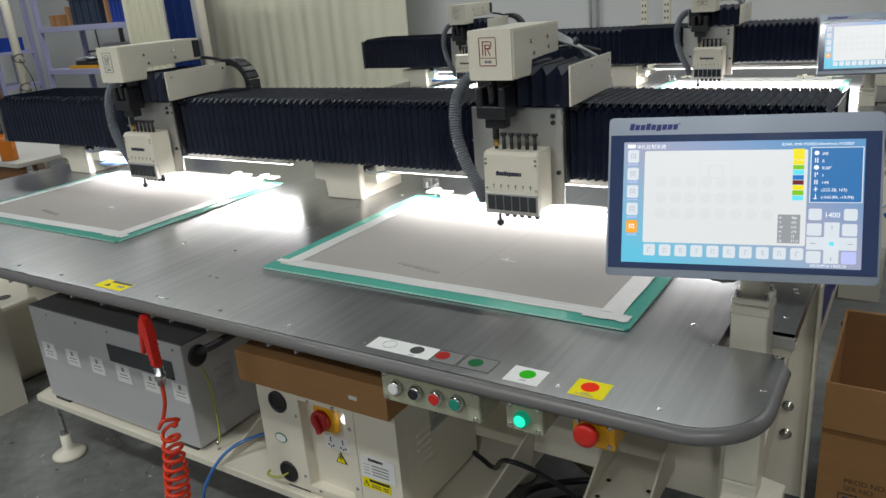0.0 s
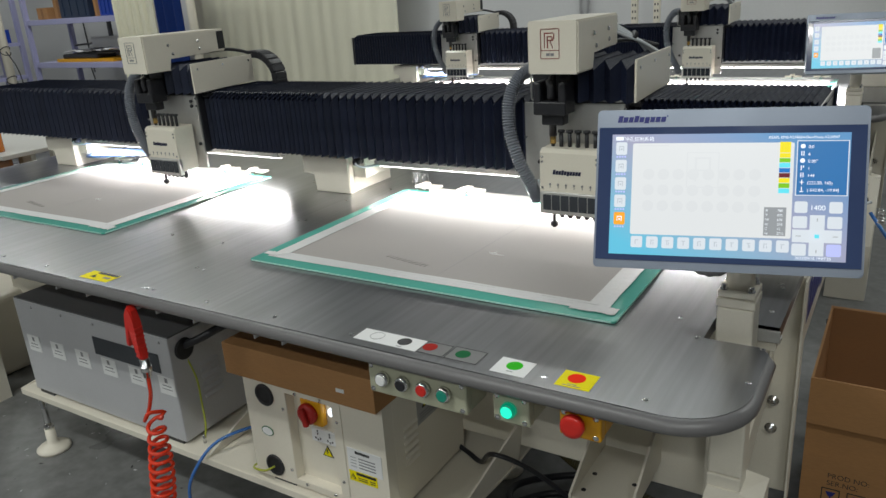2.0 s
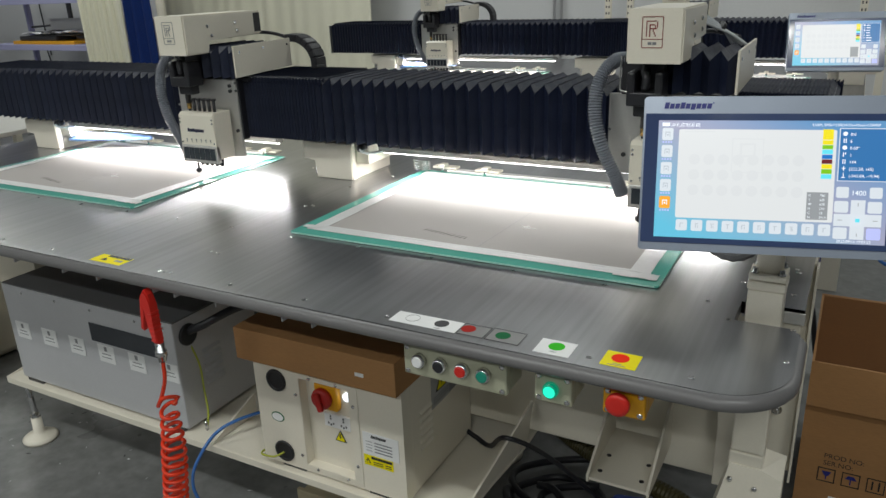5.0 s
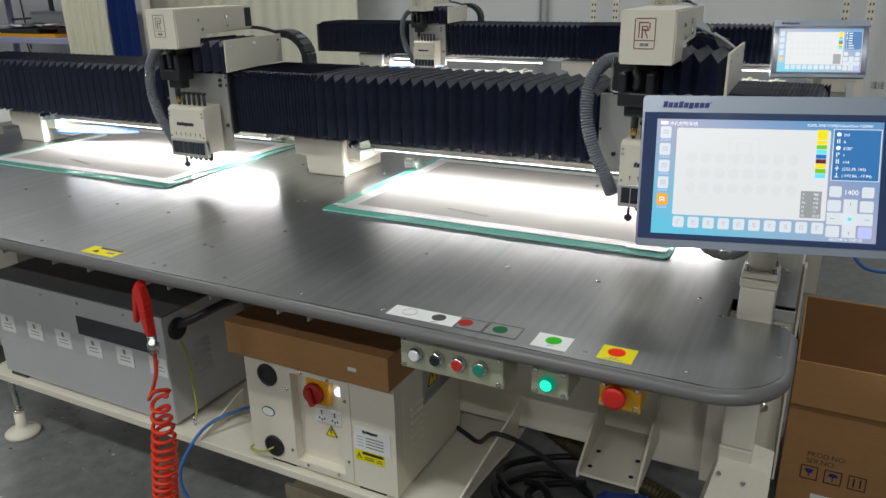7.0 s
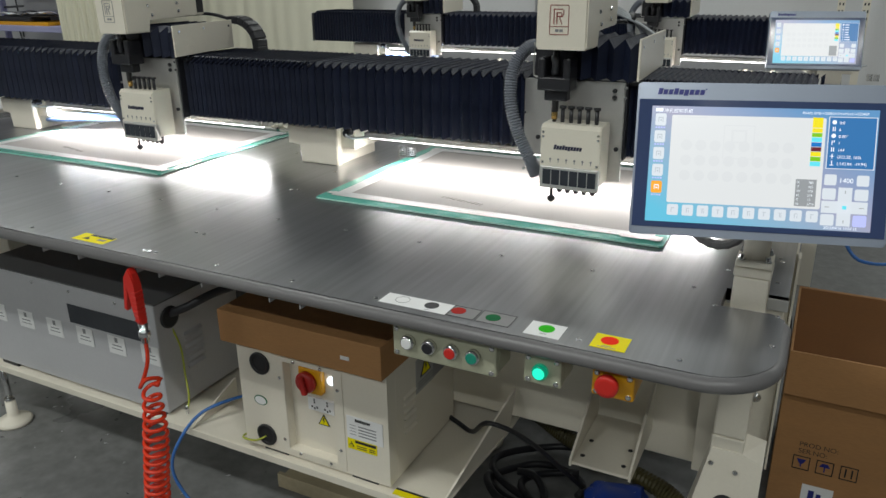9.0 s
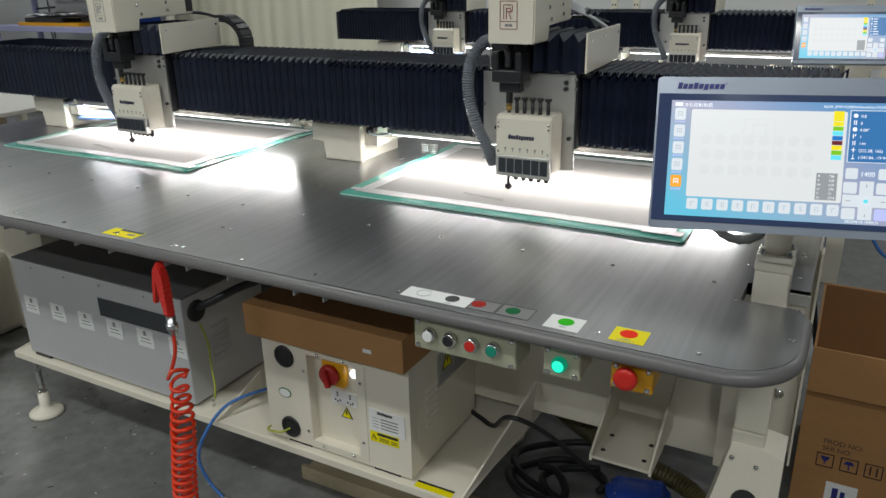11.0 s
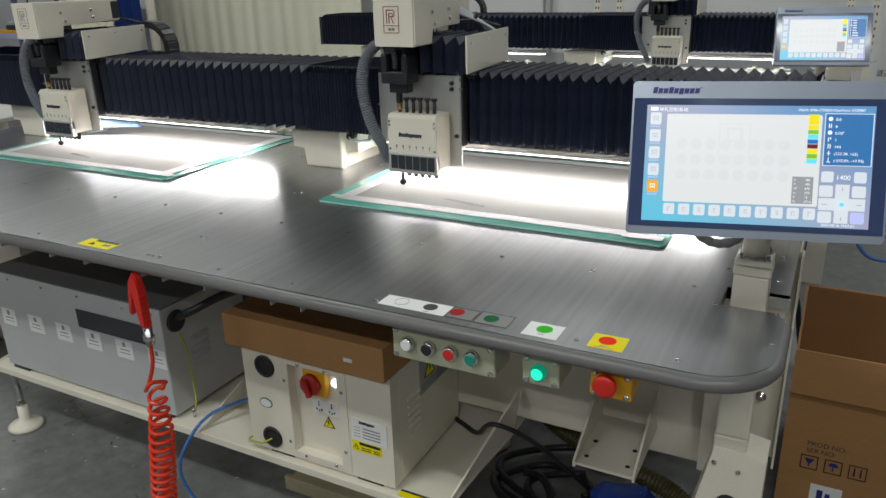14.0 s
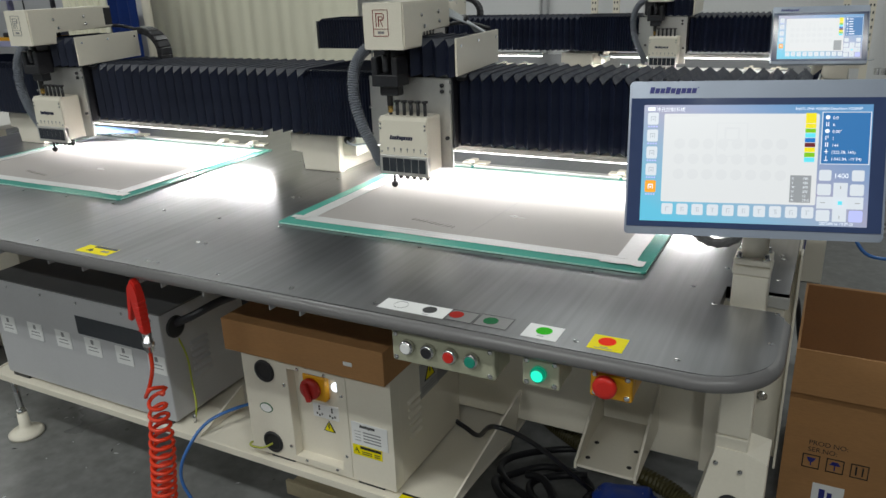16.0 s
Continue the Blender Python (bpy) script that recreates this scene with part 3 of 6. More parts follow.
def machine(at, hl, group_label, detail=True, base=0.1):
    hr = hl + PITCH
    m = thing("punching_machine", group_label, "machine", "punching machines", at)
    # tabletop with rounded front corner and a slot for the screen column
    xr = -0.045
    arc = [(xr - 0.115 + 0.115 * math.sin(a), 0.018 + 0.115 - 0.115 * math.cos(a)) for a in (math.pi / 2 * k / 10 for k in range(11))]
    left = -3.33
    poly = [(left, 0.018)] + arc + [(xr, 0.285), (xr - 0.02, 0.305), (-0.16, 0.305), (-0.16, 0.40), (xr, 0.40), (xr, 2.0), (left, 2.0)]
    bm = bmesh.new()
    prism(bm, poly, "z", T - 0.026, T)
    part("tabletop", bm, STEEL, m, "brushed stainless steel tabletop")
    bm = bmesh.new()
    rim = [(left, 0.015, T - 0.0145)] + [(a, b - 0.003, T - 0.0145) for a, b in arc] + [(xr, 0.27, T - 0.0145), (xr - 0.012, 0.288, T - 0.0145)]
    tube(bm, rim, 0.0140, 14)
    part("edge_trim", bm, RUBBER, m, "rounded grey rubber edge")
    # beam with LED bars under it
    bm = bmesh.new()
    box(bm, ENDL, ENDR, 0.952, 1.12, 1.15, 1.280, 0.004)
    part("beam", bm, BLACK, m)
    for ex, s in ((ENDL - 0.012, 1), (ENDR, 1)):
        part("beam_end", B(ex, ex + 0.004, BY0 - 0.002, BY1, 1.138, 1.330, bevel=0.001), ALU, m)
    for px in (MID, ENDL + 0.42, ENDR - 0.055):
        post_block(m, px)
    for a, b in ((ENDL + 0.55, MID - 0.27), (MID + 0.16, ENDR - 0.10)):
        rail = part("light_rail", B(a, b, 0.95, 0.985, 1.098, 1.118, bevel=0.002), ALU, m)
        part("led_strip", B(a + 0.01, b - 0.01, -0.008, 0.008, 0.0, 0.004), LED, rail, at=pose(0, 0.966, 1.0925, -12))
        part("rail_lip", B(a, b, 0.942, 0.9485, 1.104, 1.117), ALU, rail)
    # air tubes at the back of the work area
    for k in range(3):
        bm = bmesh.new()
        tube(bm, spline([(ENDL + 0.50, 0.97 + 0.02 * k, T + 0.035 + 0.008 * k), (ENDL + 0.60, 0.95 + 0.015 * k, T + 0.045 + 0.008 * k), (ENDL + 0.74, 0.99 + 0.015 * k, T + 0.050 + 0.006 * k), (ENDL + 0.90, 1.06, T + 0.050)], 6), 0.008, 8)
        part("air_hose", bm, HOSEBLUE, m)
    # pleats
    rows = []
    for which, count in SECTIONS:
        for i in range(count):
            rows.append((part("bellows_pleat", PLEAT, None, m, at=pose(pleat_x(which, i, count, hl, hr), 0, 0)), which, i, count))
        for i in range(which == "left", count + (which != "right")):
            rows.append((part("bellows_crown", CROWN, None, m, at=pose(pleat_x(which, i - 0.5, count, hl, hr), 0, 0)), which, i - 0.5, count))
    heads = [punch_head(m, hl, True), punch_head(m, hr, False)]
    # frame, legs, shelf
    for lx, out in ((-0.147, 1), (left + 0.2, -1)):
        leg = part("leg", B(lx, lx + 0.065, 0.329, 0.393, base, 0.70, bevel=0.004), CREAM, m)
        # flared foot cover that leans forward
        bm = bmesh.new()
        top = [(lx + 0.004, 0.326, 0.672), (lx + 0.061, 0.326, 0.672), (lx + 0.105, 0.326, 0.655)]
        low = [(lx - 0.062, 0.215, 0.36), (lx + 0.03, 0.215, 0.36), (lx + 0.105, 0.215, 0.36)]
        foot = [(lx - 0.070, 0.200, base), (lx + 0.03, 0.200, base), (lx + 0.105, 0.200, base)]
        rings = [[bm.verts.new(p) for p in r] for r in (top, low, foot)]
        backs = [[bm.verts.new((p[0], 0.425, p[2])) for p in (r[0], r[2])] for r in (top, low, foot)]
        for a, b, c, d in zip(rings, rings[1:], backs, backs[1:]):
            bm.faces.new((a[0], a[1], b[1], b[0]))
            bm.faces.new((a[1], a[2], b[2], b[1]))
            bm.faces.new((a[0], b[0], d[0], c[0]))
            bm.faces.new((a[2], c[1], d[1], b[2]))
        bm.faces.new((rings[0][0], backs[0][0], backs[0][1], rings[0][2], rings[0][1]))
        cover = part("leg_cover", bm, CREAM, leg)
        tilt = math.degrees(math.atan2(0.312, 0.111)) - 90
        bm = bmesh.new()
        lathe(bm, [(0.026, 0), (0.026, 0.0015)], (0, 0, 0), "-y", 20)
        part("cover_hole", bm, INK, cover, at=pose(lx + 0.044, 0.2865, 0.562, tilt))
        for dx, z in ((0.008, 0.642), (0.056, 0.634)):
            bm = bmesh.new()
            lathe(bm, [(0.0055, 0), (0.0055, 0.003), (0.002, 0.005)], (0, 0, 0), "-y", 10)
            part("cover_bolt", bm, CHROME, cover, at=pose(lx + dx, 0.326 - (0.672 - z) * 0.356 - 0.0005, z, tilt))
    # end frame: a plate behind the leg, the lettered side panel and a gusset
    plate = part("end_plate", B(-0.198, -0.040, 0.752, 0.764, 0.40, 0.972, bevel=0.002), CREAM, m)
    part("plate_edge", B(-0.0395, -0.034, 0.722, 0.766, 0.385, 0.972, bevel=0.001), CREAM, plate)
    for z in (0.572, 0.648):
        bm = bmesh.new()
        lathe(bm, [(0.014, 0), (0.014, 0.002), (0.0095, 0.0025), (0.0095, 0.010), (0.005, 0.012)], (-0.086, 0.752, z), "-y", 12)
        part("plate_bolt", bm, CHROME, plate)
    bm = bmesh.new()
    prism(bm, [(0.394, 0.60), (0.394, 0.68), (0.751, 0.80), (0.751, 0.70)], "x", -0.098, -0.092)
    part("gusset", bm, CREAM, plate)
    part("table_return", B(-0.147, -0.050, 0.405, 0.751, 0.948, 0.9735, bevel=0.001), CREAM, plate)
    part("side_panel", B(-0.056, -0.040, 0.767, 1.9, 0.775, 0.972, bevel=0.002), CREAM, m)
    part("side_lettering", word_bar(bmesh.new(), 0, 0.62, 0, 0.115, 0.001, 10), NAVY, m, at=pose(-0.0390, 0.80, 0.815, 0, 0, 90))
    bm = bmesh.new()
    box(bm, -0.158, -0.043, 0.404, 0.430, T - 0.034, T - 0.0275, 0.001)
    box(bm, -0.150, -0.043, 0.394, 0.3995, T - 0.030, T - 0.006, 0.001)
    part("slide_rail", bm, ALU, m)
    part("rear_leg", B(-3.30, -2.95, 0.68, 0.76, base, T - 0.0265, bevel=0.003), CREAM, m)
    if detail:
        machine_front(m)
    return m, rows, heads


def screw_mesh():
    bm = bmesh.new()
    lathe(bm, [(0.0054, 0), (0.0050, 0.0007), (0.002, 0.0010)], (0, 0, T), "z", 10)
    return mesh_of(bm, "table_screw", CHROME)


def sticker(parent, x0, x1, y0, y1, material, dots=()):
    s = part("sticker", B(x0, x1, y0, y1, T + 0.0002, T + 0.0006), material, parent)
    if material is SMOKEST:
        bm = bmesh.new()
        for a, b, c, d in ((x0, x1, y0, y0 + 0.0012), (x0, x1, y1 - 0.0012, y1), (x0, x0 + 0.0012, y0, y1), (x1 - 0.0012, x1, y0, y1)):
            box(bm, a, b, c, d, T + 0.0007, T + 0.0010)
        part("sticker_border", bm, INK, s)
    for cx, cy, r, mm in dots:
        bm = bmesh.new()
        for k, half in enumerate((0.008, 0.016) if material is YELLAB else (0.006,)):
            box(bm, cx - half, cx + half, cy - r - 0.0075 - 0.005 * k, cy - r - 0.0055 - 0.005 * k, T + 0.0007, T + 0.0009)
        part("sticker_print", bm, GREYINK, s)
        bm = bmesh.new()
        lathe(bm, [(r, 0), (r, 0.0003)], (cx, cy, T + 0.0007), "z", 24)
        part("sticker_dot", bm, mm, s)
    return s


def push_button(parent, x, z, y, cap, ring=None):
    bm = bmesh.new()
    lathe(bm, [(0.0150, 0), (0.0150, 0.008), (0.0130, 0.013), (0.0115, 0.013)], (x, y, z), "-y", 20)
    btn = part("push_button", bm, ring or CHROME, parent)
    bm = bmesh.new()
    lathe(bm, [(0.0112, 0), (0.0112, 0.014), (0.0100, 0.0155)], (x, y, z), "-y", 20)
    part("button_cap", bm, cap, btn)


def button_box(name, label, x0, x1, z0, z1, material):
    ob = thing(name, label, "button box", "button boxes under the table")
    bm = bmesh.new()
    box(bm, x0, x1, 0.036, 0.056, z0, z1, 0.004)
    body = part("lid", bm, material, ob)
    bm = bmesh.new()
    box(bm, x0 + 0.001, x1 - 0.001, 0.057, 0.115, z0 + 0.001, z1 - 0.001, 0.004)
    part("body", bm, material, ob)
    bm = bmesh.new()
    box(bm, x0 + 0.01, x0 + 0.03, 0.115, 0.125, z0 + 0.02, T - 0.0265)
    box(bm, x1 - 0.03, x1 - 0.01, 0.115, 0.125, z0 + 0.02, T - 0.0265)
    part("bracket", bm, ALU, ob)
    for sx in (x0 + 0.009, x1 - 0.009):
        for sz in (z0 + 0.009, z1 - 0.009):
            bm = bmesh.new()
            lathe(bm, [(0.0052, 0), (0.0052, 0.0015), (0.002, 0.002)], (sx, 0.036, sz), "-y", 10)
            s = part("screw", bm, CHROME, ob)
    return ob


def machine_front(m):
    scr = screw_mesh()
    spots = [(-0.155 - 0.2065 * k, 0.052) for k in range(1, 15) if k not in (2,)] + [(-0.19, 0.052)]
    spots += [(-0.058, 0.17), (-0.058, 0.298), (-0.17, 0.301), (-1.409, 0.053), (-1.373, 0.053), (-1.391, 0.202), (-1.364, 0.199)]
    spots += [(-0.22 - 0.2105 * k, 0.374) for k in range(14)]
    spots += [(-0.07, 0.47), (-0.07, 0.60), (-0.075, 0.62), (-0.17, 0.50), (-1.42, 0.62), (-1.42, 0.85), (-1.40, 0.63), (-1.63, 0.65), (-1.36, 1.02), (-1.70, 1.02)]
    for x, y in spots:
        part("table_screw", scr, None, m, at=pose(x, y, 0))
    # hanging tabs under the edge
    for x in (-0.95, -1.03, -1.22, -1.35, -1.42, -1.62, -1.75, -1.95, -2.05, -2.3):
        part("edge_tab", B(x, x + 0.003, 0.03, 0.07, T - 0.050, T - 0.0262), GREYBOX, m)
    for x in (-0.95, -1.75, -2.5):
        part("table_rib", B(x, x + 0.03, 0.35, 1.9, 0.90, T - 0.0265), CREAM, m)
    # stickers beside the front edge
    st = sticker(m, -0.763, -0.618, 0.040, 0.086, WHITE, dots=[(-0.658, 0.066, 0.0145, INK)])
    bm = bmesh.new()
    tube(bm, [(-0.722 + 0.0145 * math.cos(a), 0.066 + 0.0145 * math.sin(a), T + 0.0007) for a in (2 * math.pi * q / 24 for q in range(25))], 0.0005, 4, False)
    part("sticker_ring", bm, GREYINK, st)
    sticker(m, -0.616, -0.560, 0.041, 0.087, SMOKEST, dots=[(-0.601, 0.067, 0.0145, DEEPRED)])
    sticker(m, -0.557, -0.490, 0.041, 0.090, SMOKEST, dots=[(-0.530, 0.067, 0.0145, DGREEN)])
    sticker(m, -0.459, -0.393, 0.034, 0.089, WHITE, dots=[(-0.425, 0.066, 0.0150, GREENINK)])
    sticker(m, -0.339, -0.278, 0.037, 0.091, YELLAB, dots=[(-0.311, 0.069, 0.0155, BRIGHTRED)])
    yl = sticker(m, -1.641, -1.532, 0.037, 0.081, YELLAB)
    part("sticker_band", B(-1.612, -1.534, 0.070, 0.080, T + 0.0007, T + 0.0010), INK, yl)
    part("sticker_text", word_bar(bmesh.new(), -1.57, -1.545, 0, 0.012, 0.0004, 5), GREYINK, yl, at=pose(0, 0.050, T + 0.0007, -90))
    bm = bmesh.new()
    for i in range(3):
        tri = [(-1.615 + i * 0.003, 0.048), (-1.597 - i * 0.003, 0.048), (-1.606, 0.064 - i * 0.003)]
        if i == 0:
            prism(bm, tri, "z", T + 0.0007, T + 0.0010)
    part("warning_mark", bm, INK, yl)


front, FRONT_PLEATS, FRONT_HEADS = machine(pose(0, 0, 0), -2.33, "cream two-head punching machine with black bellows and steel table")
RX, RY, RZ = 0.075, 2.62, 0.008
rear, _, _ = machine(pose(RX, RY, RZ), -2.53, "cream two-head punching machine with black bellows in the second row", False, 0.1 - RZ)
# LED light under each beam
for ox, oy, w in ((0, 0, 8.0), (RX, RY, 14)):
    for a, b in ((ENDL + 0.55, MID - 0.27), (MID + 0.16, ENDR - 0.10)):
        area_lamp("led_light", pose(ox + (a + b) / 2, oy + 0.962, 1.0905, -12), b - a, 0.022, w, (1.0, 0.99, 0.97))


# ---- work frames on the tables ----
FX0, FX1, FDEP = -1.298, -0.323, 0.725


def rounded(x0, x1, y0, y1, r, n=5):
    out = []
    for cx, cy, a0 in ((x0 + r, y0 + r, 180), (x1 - r, y0 + r, 270), (x1 - r, y1 - r, 0), (x0 + r, y1 - r, 90)):
        for k in range(n + 1):
            a = radians(a0 + 90 * k / n)
            out.append((cx + r * math.cos(a), cy + r * math.sin(a)))
    return out


def strip(x0, x1, y0, y1, z, wob, seed):
    """A hand-laid strip of tape with slightly uneven edges."""
    rnd = random.Random(seed)
    bm = bmesh.new()
    n = 14
    along_x = (x1 - x0) > (y1 - y0)
    low, high = [], []
    for i in range(n + 1):
        f = i / n
        if along_x:
            x = x0 + (x1 - x0) * f
            low.append((x, y0 + rnd.uniform(-wob, wob)))
            high.append((x, y1 + rnd.uniform(-wob, wob)))
        else:
            y = y0 + (y1 - y0) * f
            low.append((x1 + rnd.uniform(-wob, wob), y))
            high.append((x0 + rnd.uniform(-wob, wob), y))
    prism(bm, low + high[::-1], "z", z, z + 0.0007)
    return bm


def work_frame(at, seed, group="work frames"):
    """Local y 0 is the front edge."""
    f = thing("work_frame", "green acrylic frame holding a taupe sheet taped with white strips", "frame", group, at)
    w = FX1 - FX0
    bm = bmesh.new()
    prism(bm, rounded(0, w, 0, FDEP, 0.008), "z", T + 0.0012, T + 0.0052)
    plate = part("acrylic_plate", bm, GREEN, f)
    bm = bmesh.new()
    box(bm, 0.008, w - 0.008, -0.0008, -0.0002, T + 0.0016, T + 0.0050)
    box(bm, w + 0.0002, w + 0.0008, 0.008, FDEP - 0.008, T + 0.0016, T + 0.0050)
    part("cut_edge", bm, EDGEGREEN, plate, "paler cut edge")
    part("punch_sheet", B(0.075, w - 0.07, 0.055, FDEP - 0.05, T + 0.0055, T + 0.0061), SHEET, f, "taupe fabric sheet")
    z = T + 0.0062
    for k, (a, b, c, d) in enumerate(((0.030, w - 0.018, 0.036, 0.051), (0.034, w - 0.03, 0.0505, 0.064), (0.05, w - 0.05, 0.0635, 0.073), (0.036, 0.056, 0.04, FDEP - 0.03), (0.0555, 0.076, 0.06, FDEP - 0.03), (w - 0.055, w - 0.032, 0.03, FDEP - 0.03), (w - 0.078, w - 0.05, 0.06, FDEP - 0.03), (0.03, w - 0.02, FDEP - 0.07, FDEP - 0.03))):
        part("tape_strip", strip(a, b, c, d, z + k * 0.0002, 0.0012, seed * 10 + k), TAPE, f)
    part("tape_piece", strip(w - 0.105, w - 0.01, 0.025, 0.055, z + 0.002, 0.003, seed * 10 + 9), TAPE, f)
    part("tape_piece", strip(0.012, 0.06, 0.042, 0.062, z + 0.002, 0.002, seed * 10 + 8), TAPE, f)
    rnd = random.Random(seed)
    bm = bmesh.new()
    for i in range(11):
        x = 0.335 + i * 0.0125
        y = 0.150 - i * 0.0025
        tube(bm, [(x + rnd.uniform(-.003, .003), y - 0.008, z), (x + 0.004, y + rnd.uniform(-.004, .004), z), (x + rnd.uniform(0, .008), y + 0.009, z)], 0.0008, 4)
    part("pencil_marks", bm, PENCIL, f)
    part("sheet_seam", B(0.515, 0.5160, 0.075, FDEP - 0.06, T + 0.0062, T + 0.0064), GREYINK, f, at=pose(0, 0, 0, 0, 0, -3.0))
    bm = bmesh.new()
    for x0, y0, x1, y1 in ((0.560, 0.265, 0.585, 0.262), (0.566, 0.258, 0.604, 0.257), (0.572, 0.266, 0.578, 0.274)):
        tube(bm, [(x0, y0, z), (x1, y1, z)], 0.0009, 4)
    part("chalk_marks", bm, WHITE, f)
    # clamp bar behind
    bar = part("clamp_bar", B(0.10, w - 0.10, FDEP - 0.012, FDEP + 0.02, T + 0.0055, T + 0.014, bevel=0.002), ALU, f)
    for cx in (0.04, 0.20, w - 0.28, w - 0.13):
        bm = bmesh.new()
        box(bm, cx, cx + 0.09, FDEP - 0.004, FDEP + 0.030, T + 0.0145, T + 0.022, 0.002)
        box(bm, cx + 0.03, cx + 0.055, FDEP - 0.020, FDEP + 0.012, T + 0.0225, T + 0.034, 0.003)
        part("clamp", bm, CREAM, bar)
        bm = bmesh.new()
        cyl(bm, (cx + 0.042, FDEP - 0.012, T + 0.006), (cx + 0.042, FDEP - 0.012, T + 0.022), 0.005, 10)
        part("clamp_pin", bm, CHROME, bar)
    return f


FRAME_R = work_frame(pose(FX0, 0.292, 0), 3)
FRAME_L = work_frame(pose(FX0 - 1.585, 0.292, 0), 5)
work_frame(pose(FX0 + RX, RY + 0.45, RZ), 7)
work_frame(pose(FX0 - 1.585 + RX, RY + 0.45, RZ), 8)

# ---- screens on columns ----
UI = dict(
    back=glow("screen_blue", (0.10, 0.42, 0.78), 0.75), cyan=glow("screen_cyan", (0.10, 0.55, 0.85), 0.85), mauve=glow("screen_mauve", (0.30, 0.32, 0.52), 0.75),
    panel=glow("screen_panel", (0.66, 0.68, 0.69), 1.0), key=glow("screen_key", (0.62, 0.67, 0.72), 1.0), info=glow("screen_info", (0.035, 0.17, 0.42), 0.9),
    white=glow("screen_white", (0.85, 0.9, 0.95), 1.0), glyph=glow("screen_glyph", (0.45, 0.50, 0.55), 1.0), grey=glow("screen_grey", (0.33, 0.35, 0.37), 0.8), faint=glow("screen_faint", (0.635, 0.655, 0.668), 1.0),
    yellow=glow("screen_yellow", (0.80, 0.68, 0.01), 1.0), green=glow("screen_green", (0.20, 0.55, 0.01), 0.9), sky=glow("screen_sky", (0.12, 0.68, 0.80), 1.0),
    blue=glow("screen_deep_blue", (0.01, 0.17, 0.55), 0.9), maroon=glow("screen_maroon", (0.14, 0.015, 0.025), 0.9), orange=glow("screen_orange", (0.85, 0.36, 0.03), 1.0), violet=glow("screen_violet", (0.46, 0.50, 0.84), 1.0))
DW, DH = 0.350, 0.195


def gradient_glow():
    """The screen's own wallpaper: cyan below to grey-blue above."""
    m = bpy.data.materials.new("screen_wallpaper")
    m.use_nodes = True
    n, l = m.node_tree.nodes, m.node_tree.links
    b = n["Principled BSDF"]
    tc, sep, ramp = n.new("ShaderNodeTexCoord"), n.new("ShaderNodeSeparateXYZ"), n.new("ShaderNodeValToRGB")
    l.new(tc.outputs["Generated"], sep.inputs[0])
    add = n.new("ShaderNodeMath")
    add.operation = "MULTIPLY_ADD"
    add.inputs[1].default_value = 0.5
    half = n.new("ShaderNodeMath")
    half.operation = "MULTIPLY"
    half.inputs[1].default_value = 0.5
    l.new(sep.outputs["Z"], half.inputs[0])
    l.new(sep.outputs["X"], add.inputs[0])
    l.new(half.outputs[0], add.inputs[2])
    add.use_clamp = True
    ramp.color_ramp.elements[0].position, ramp.color_ramp.elements[0].color = 0.08, (0.13, 0.62, 0.85, 1)
    ramp.color_ramp.elements[1].position, ramp.color_ramp.elements[1].color = 0.52, (0.42, 0.42, 0.58, 1)
    e = ramp.color_ramp.elements.new(0.85)
    e.color = (0.12, 0.34, 0.64, 1)
    l.new(add.outputs[0], ramp.inputs[0])
    l.new(ramp.outputs[0], b.inputs["Emission Color"])
    b.inputs["Emission Strength"].default_value = 0.85
    b.inputs["Base Color"].default_value = (0.05, 0.06, 0.08, 1)
    b.inputs["Roughness"].default_value = 0.2
    return m


WALLPAPER = gradient_glow()


def ui(name, u0, u1, v0, v1, material, parent, lift=1):
    """A rectangle of the picture on the screen; u to the right and v down, 0 to 1."""
    x0, x1, z0, z1 = -DW / 2 + u0 * DW, -DW / 2 + u1 * DW, DH / 2 - v1 * DH, DH / 2 - v0 * DH
    y0, y1 = -0.0022 - 0.0004 * lift, -0.0019 - 0.0004 * lift
    if name.endswith("_key") or name == "work_area":
        return part(name, prism(bmesh.new(), rounded(x0, x1, z0, z1, 0.0028, 4), "y", y0, y1), material, parent)
    return part(name, B(x0, x1, y0, y1, z0, z1), material, parent)


def ui_text(text, u, v, size, material, parent, lift=3):
    return letters("screen_text", text, size, material, parent, pose(-DW / 2 + u * DW, -0.0024 - 0.0004 * lift, DH / 2 - v * DH, 90, 0, 0))


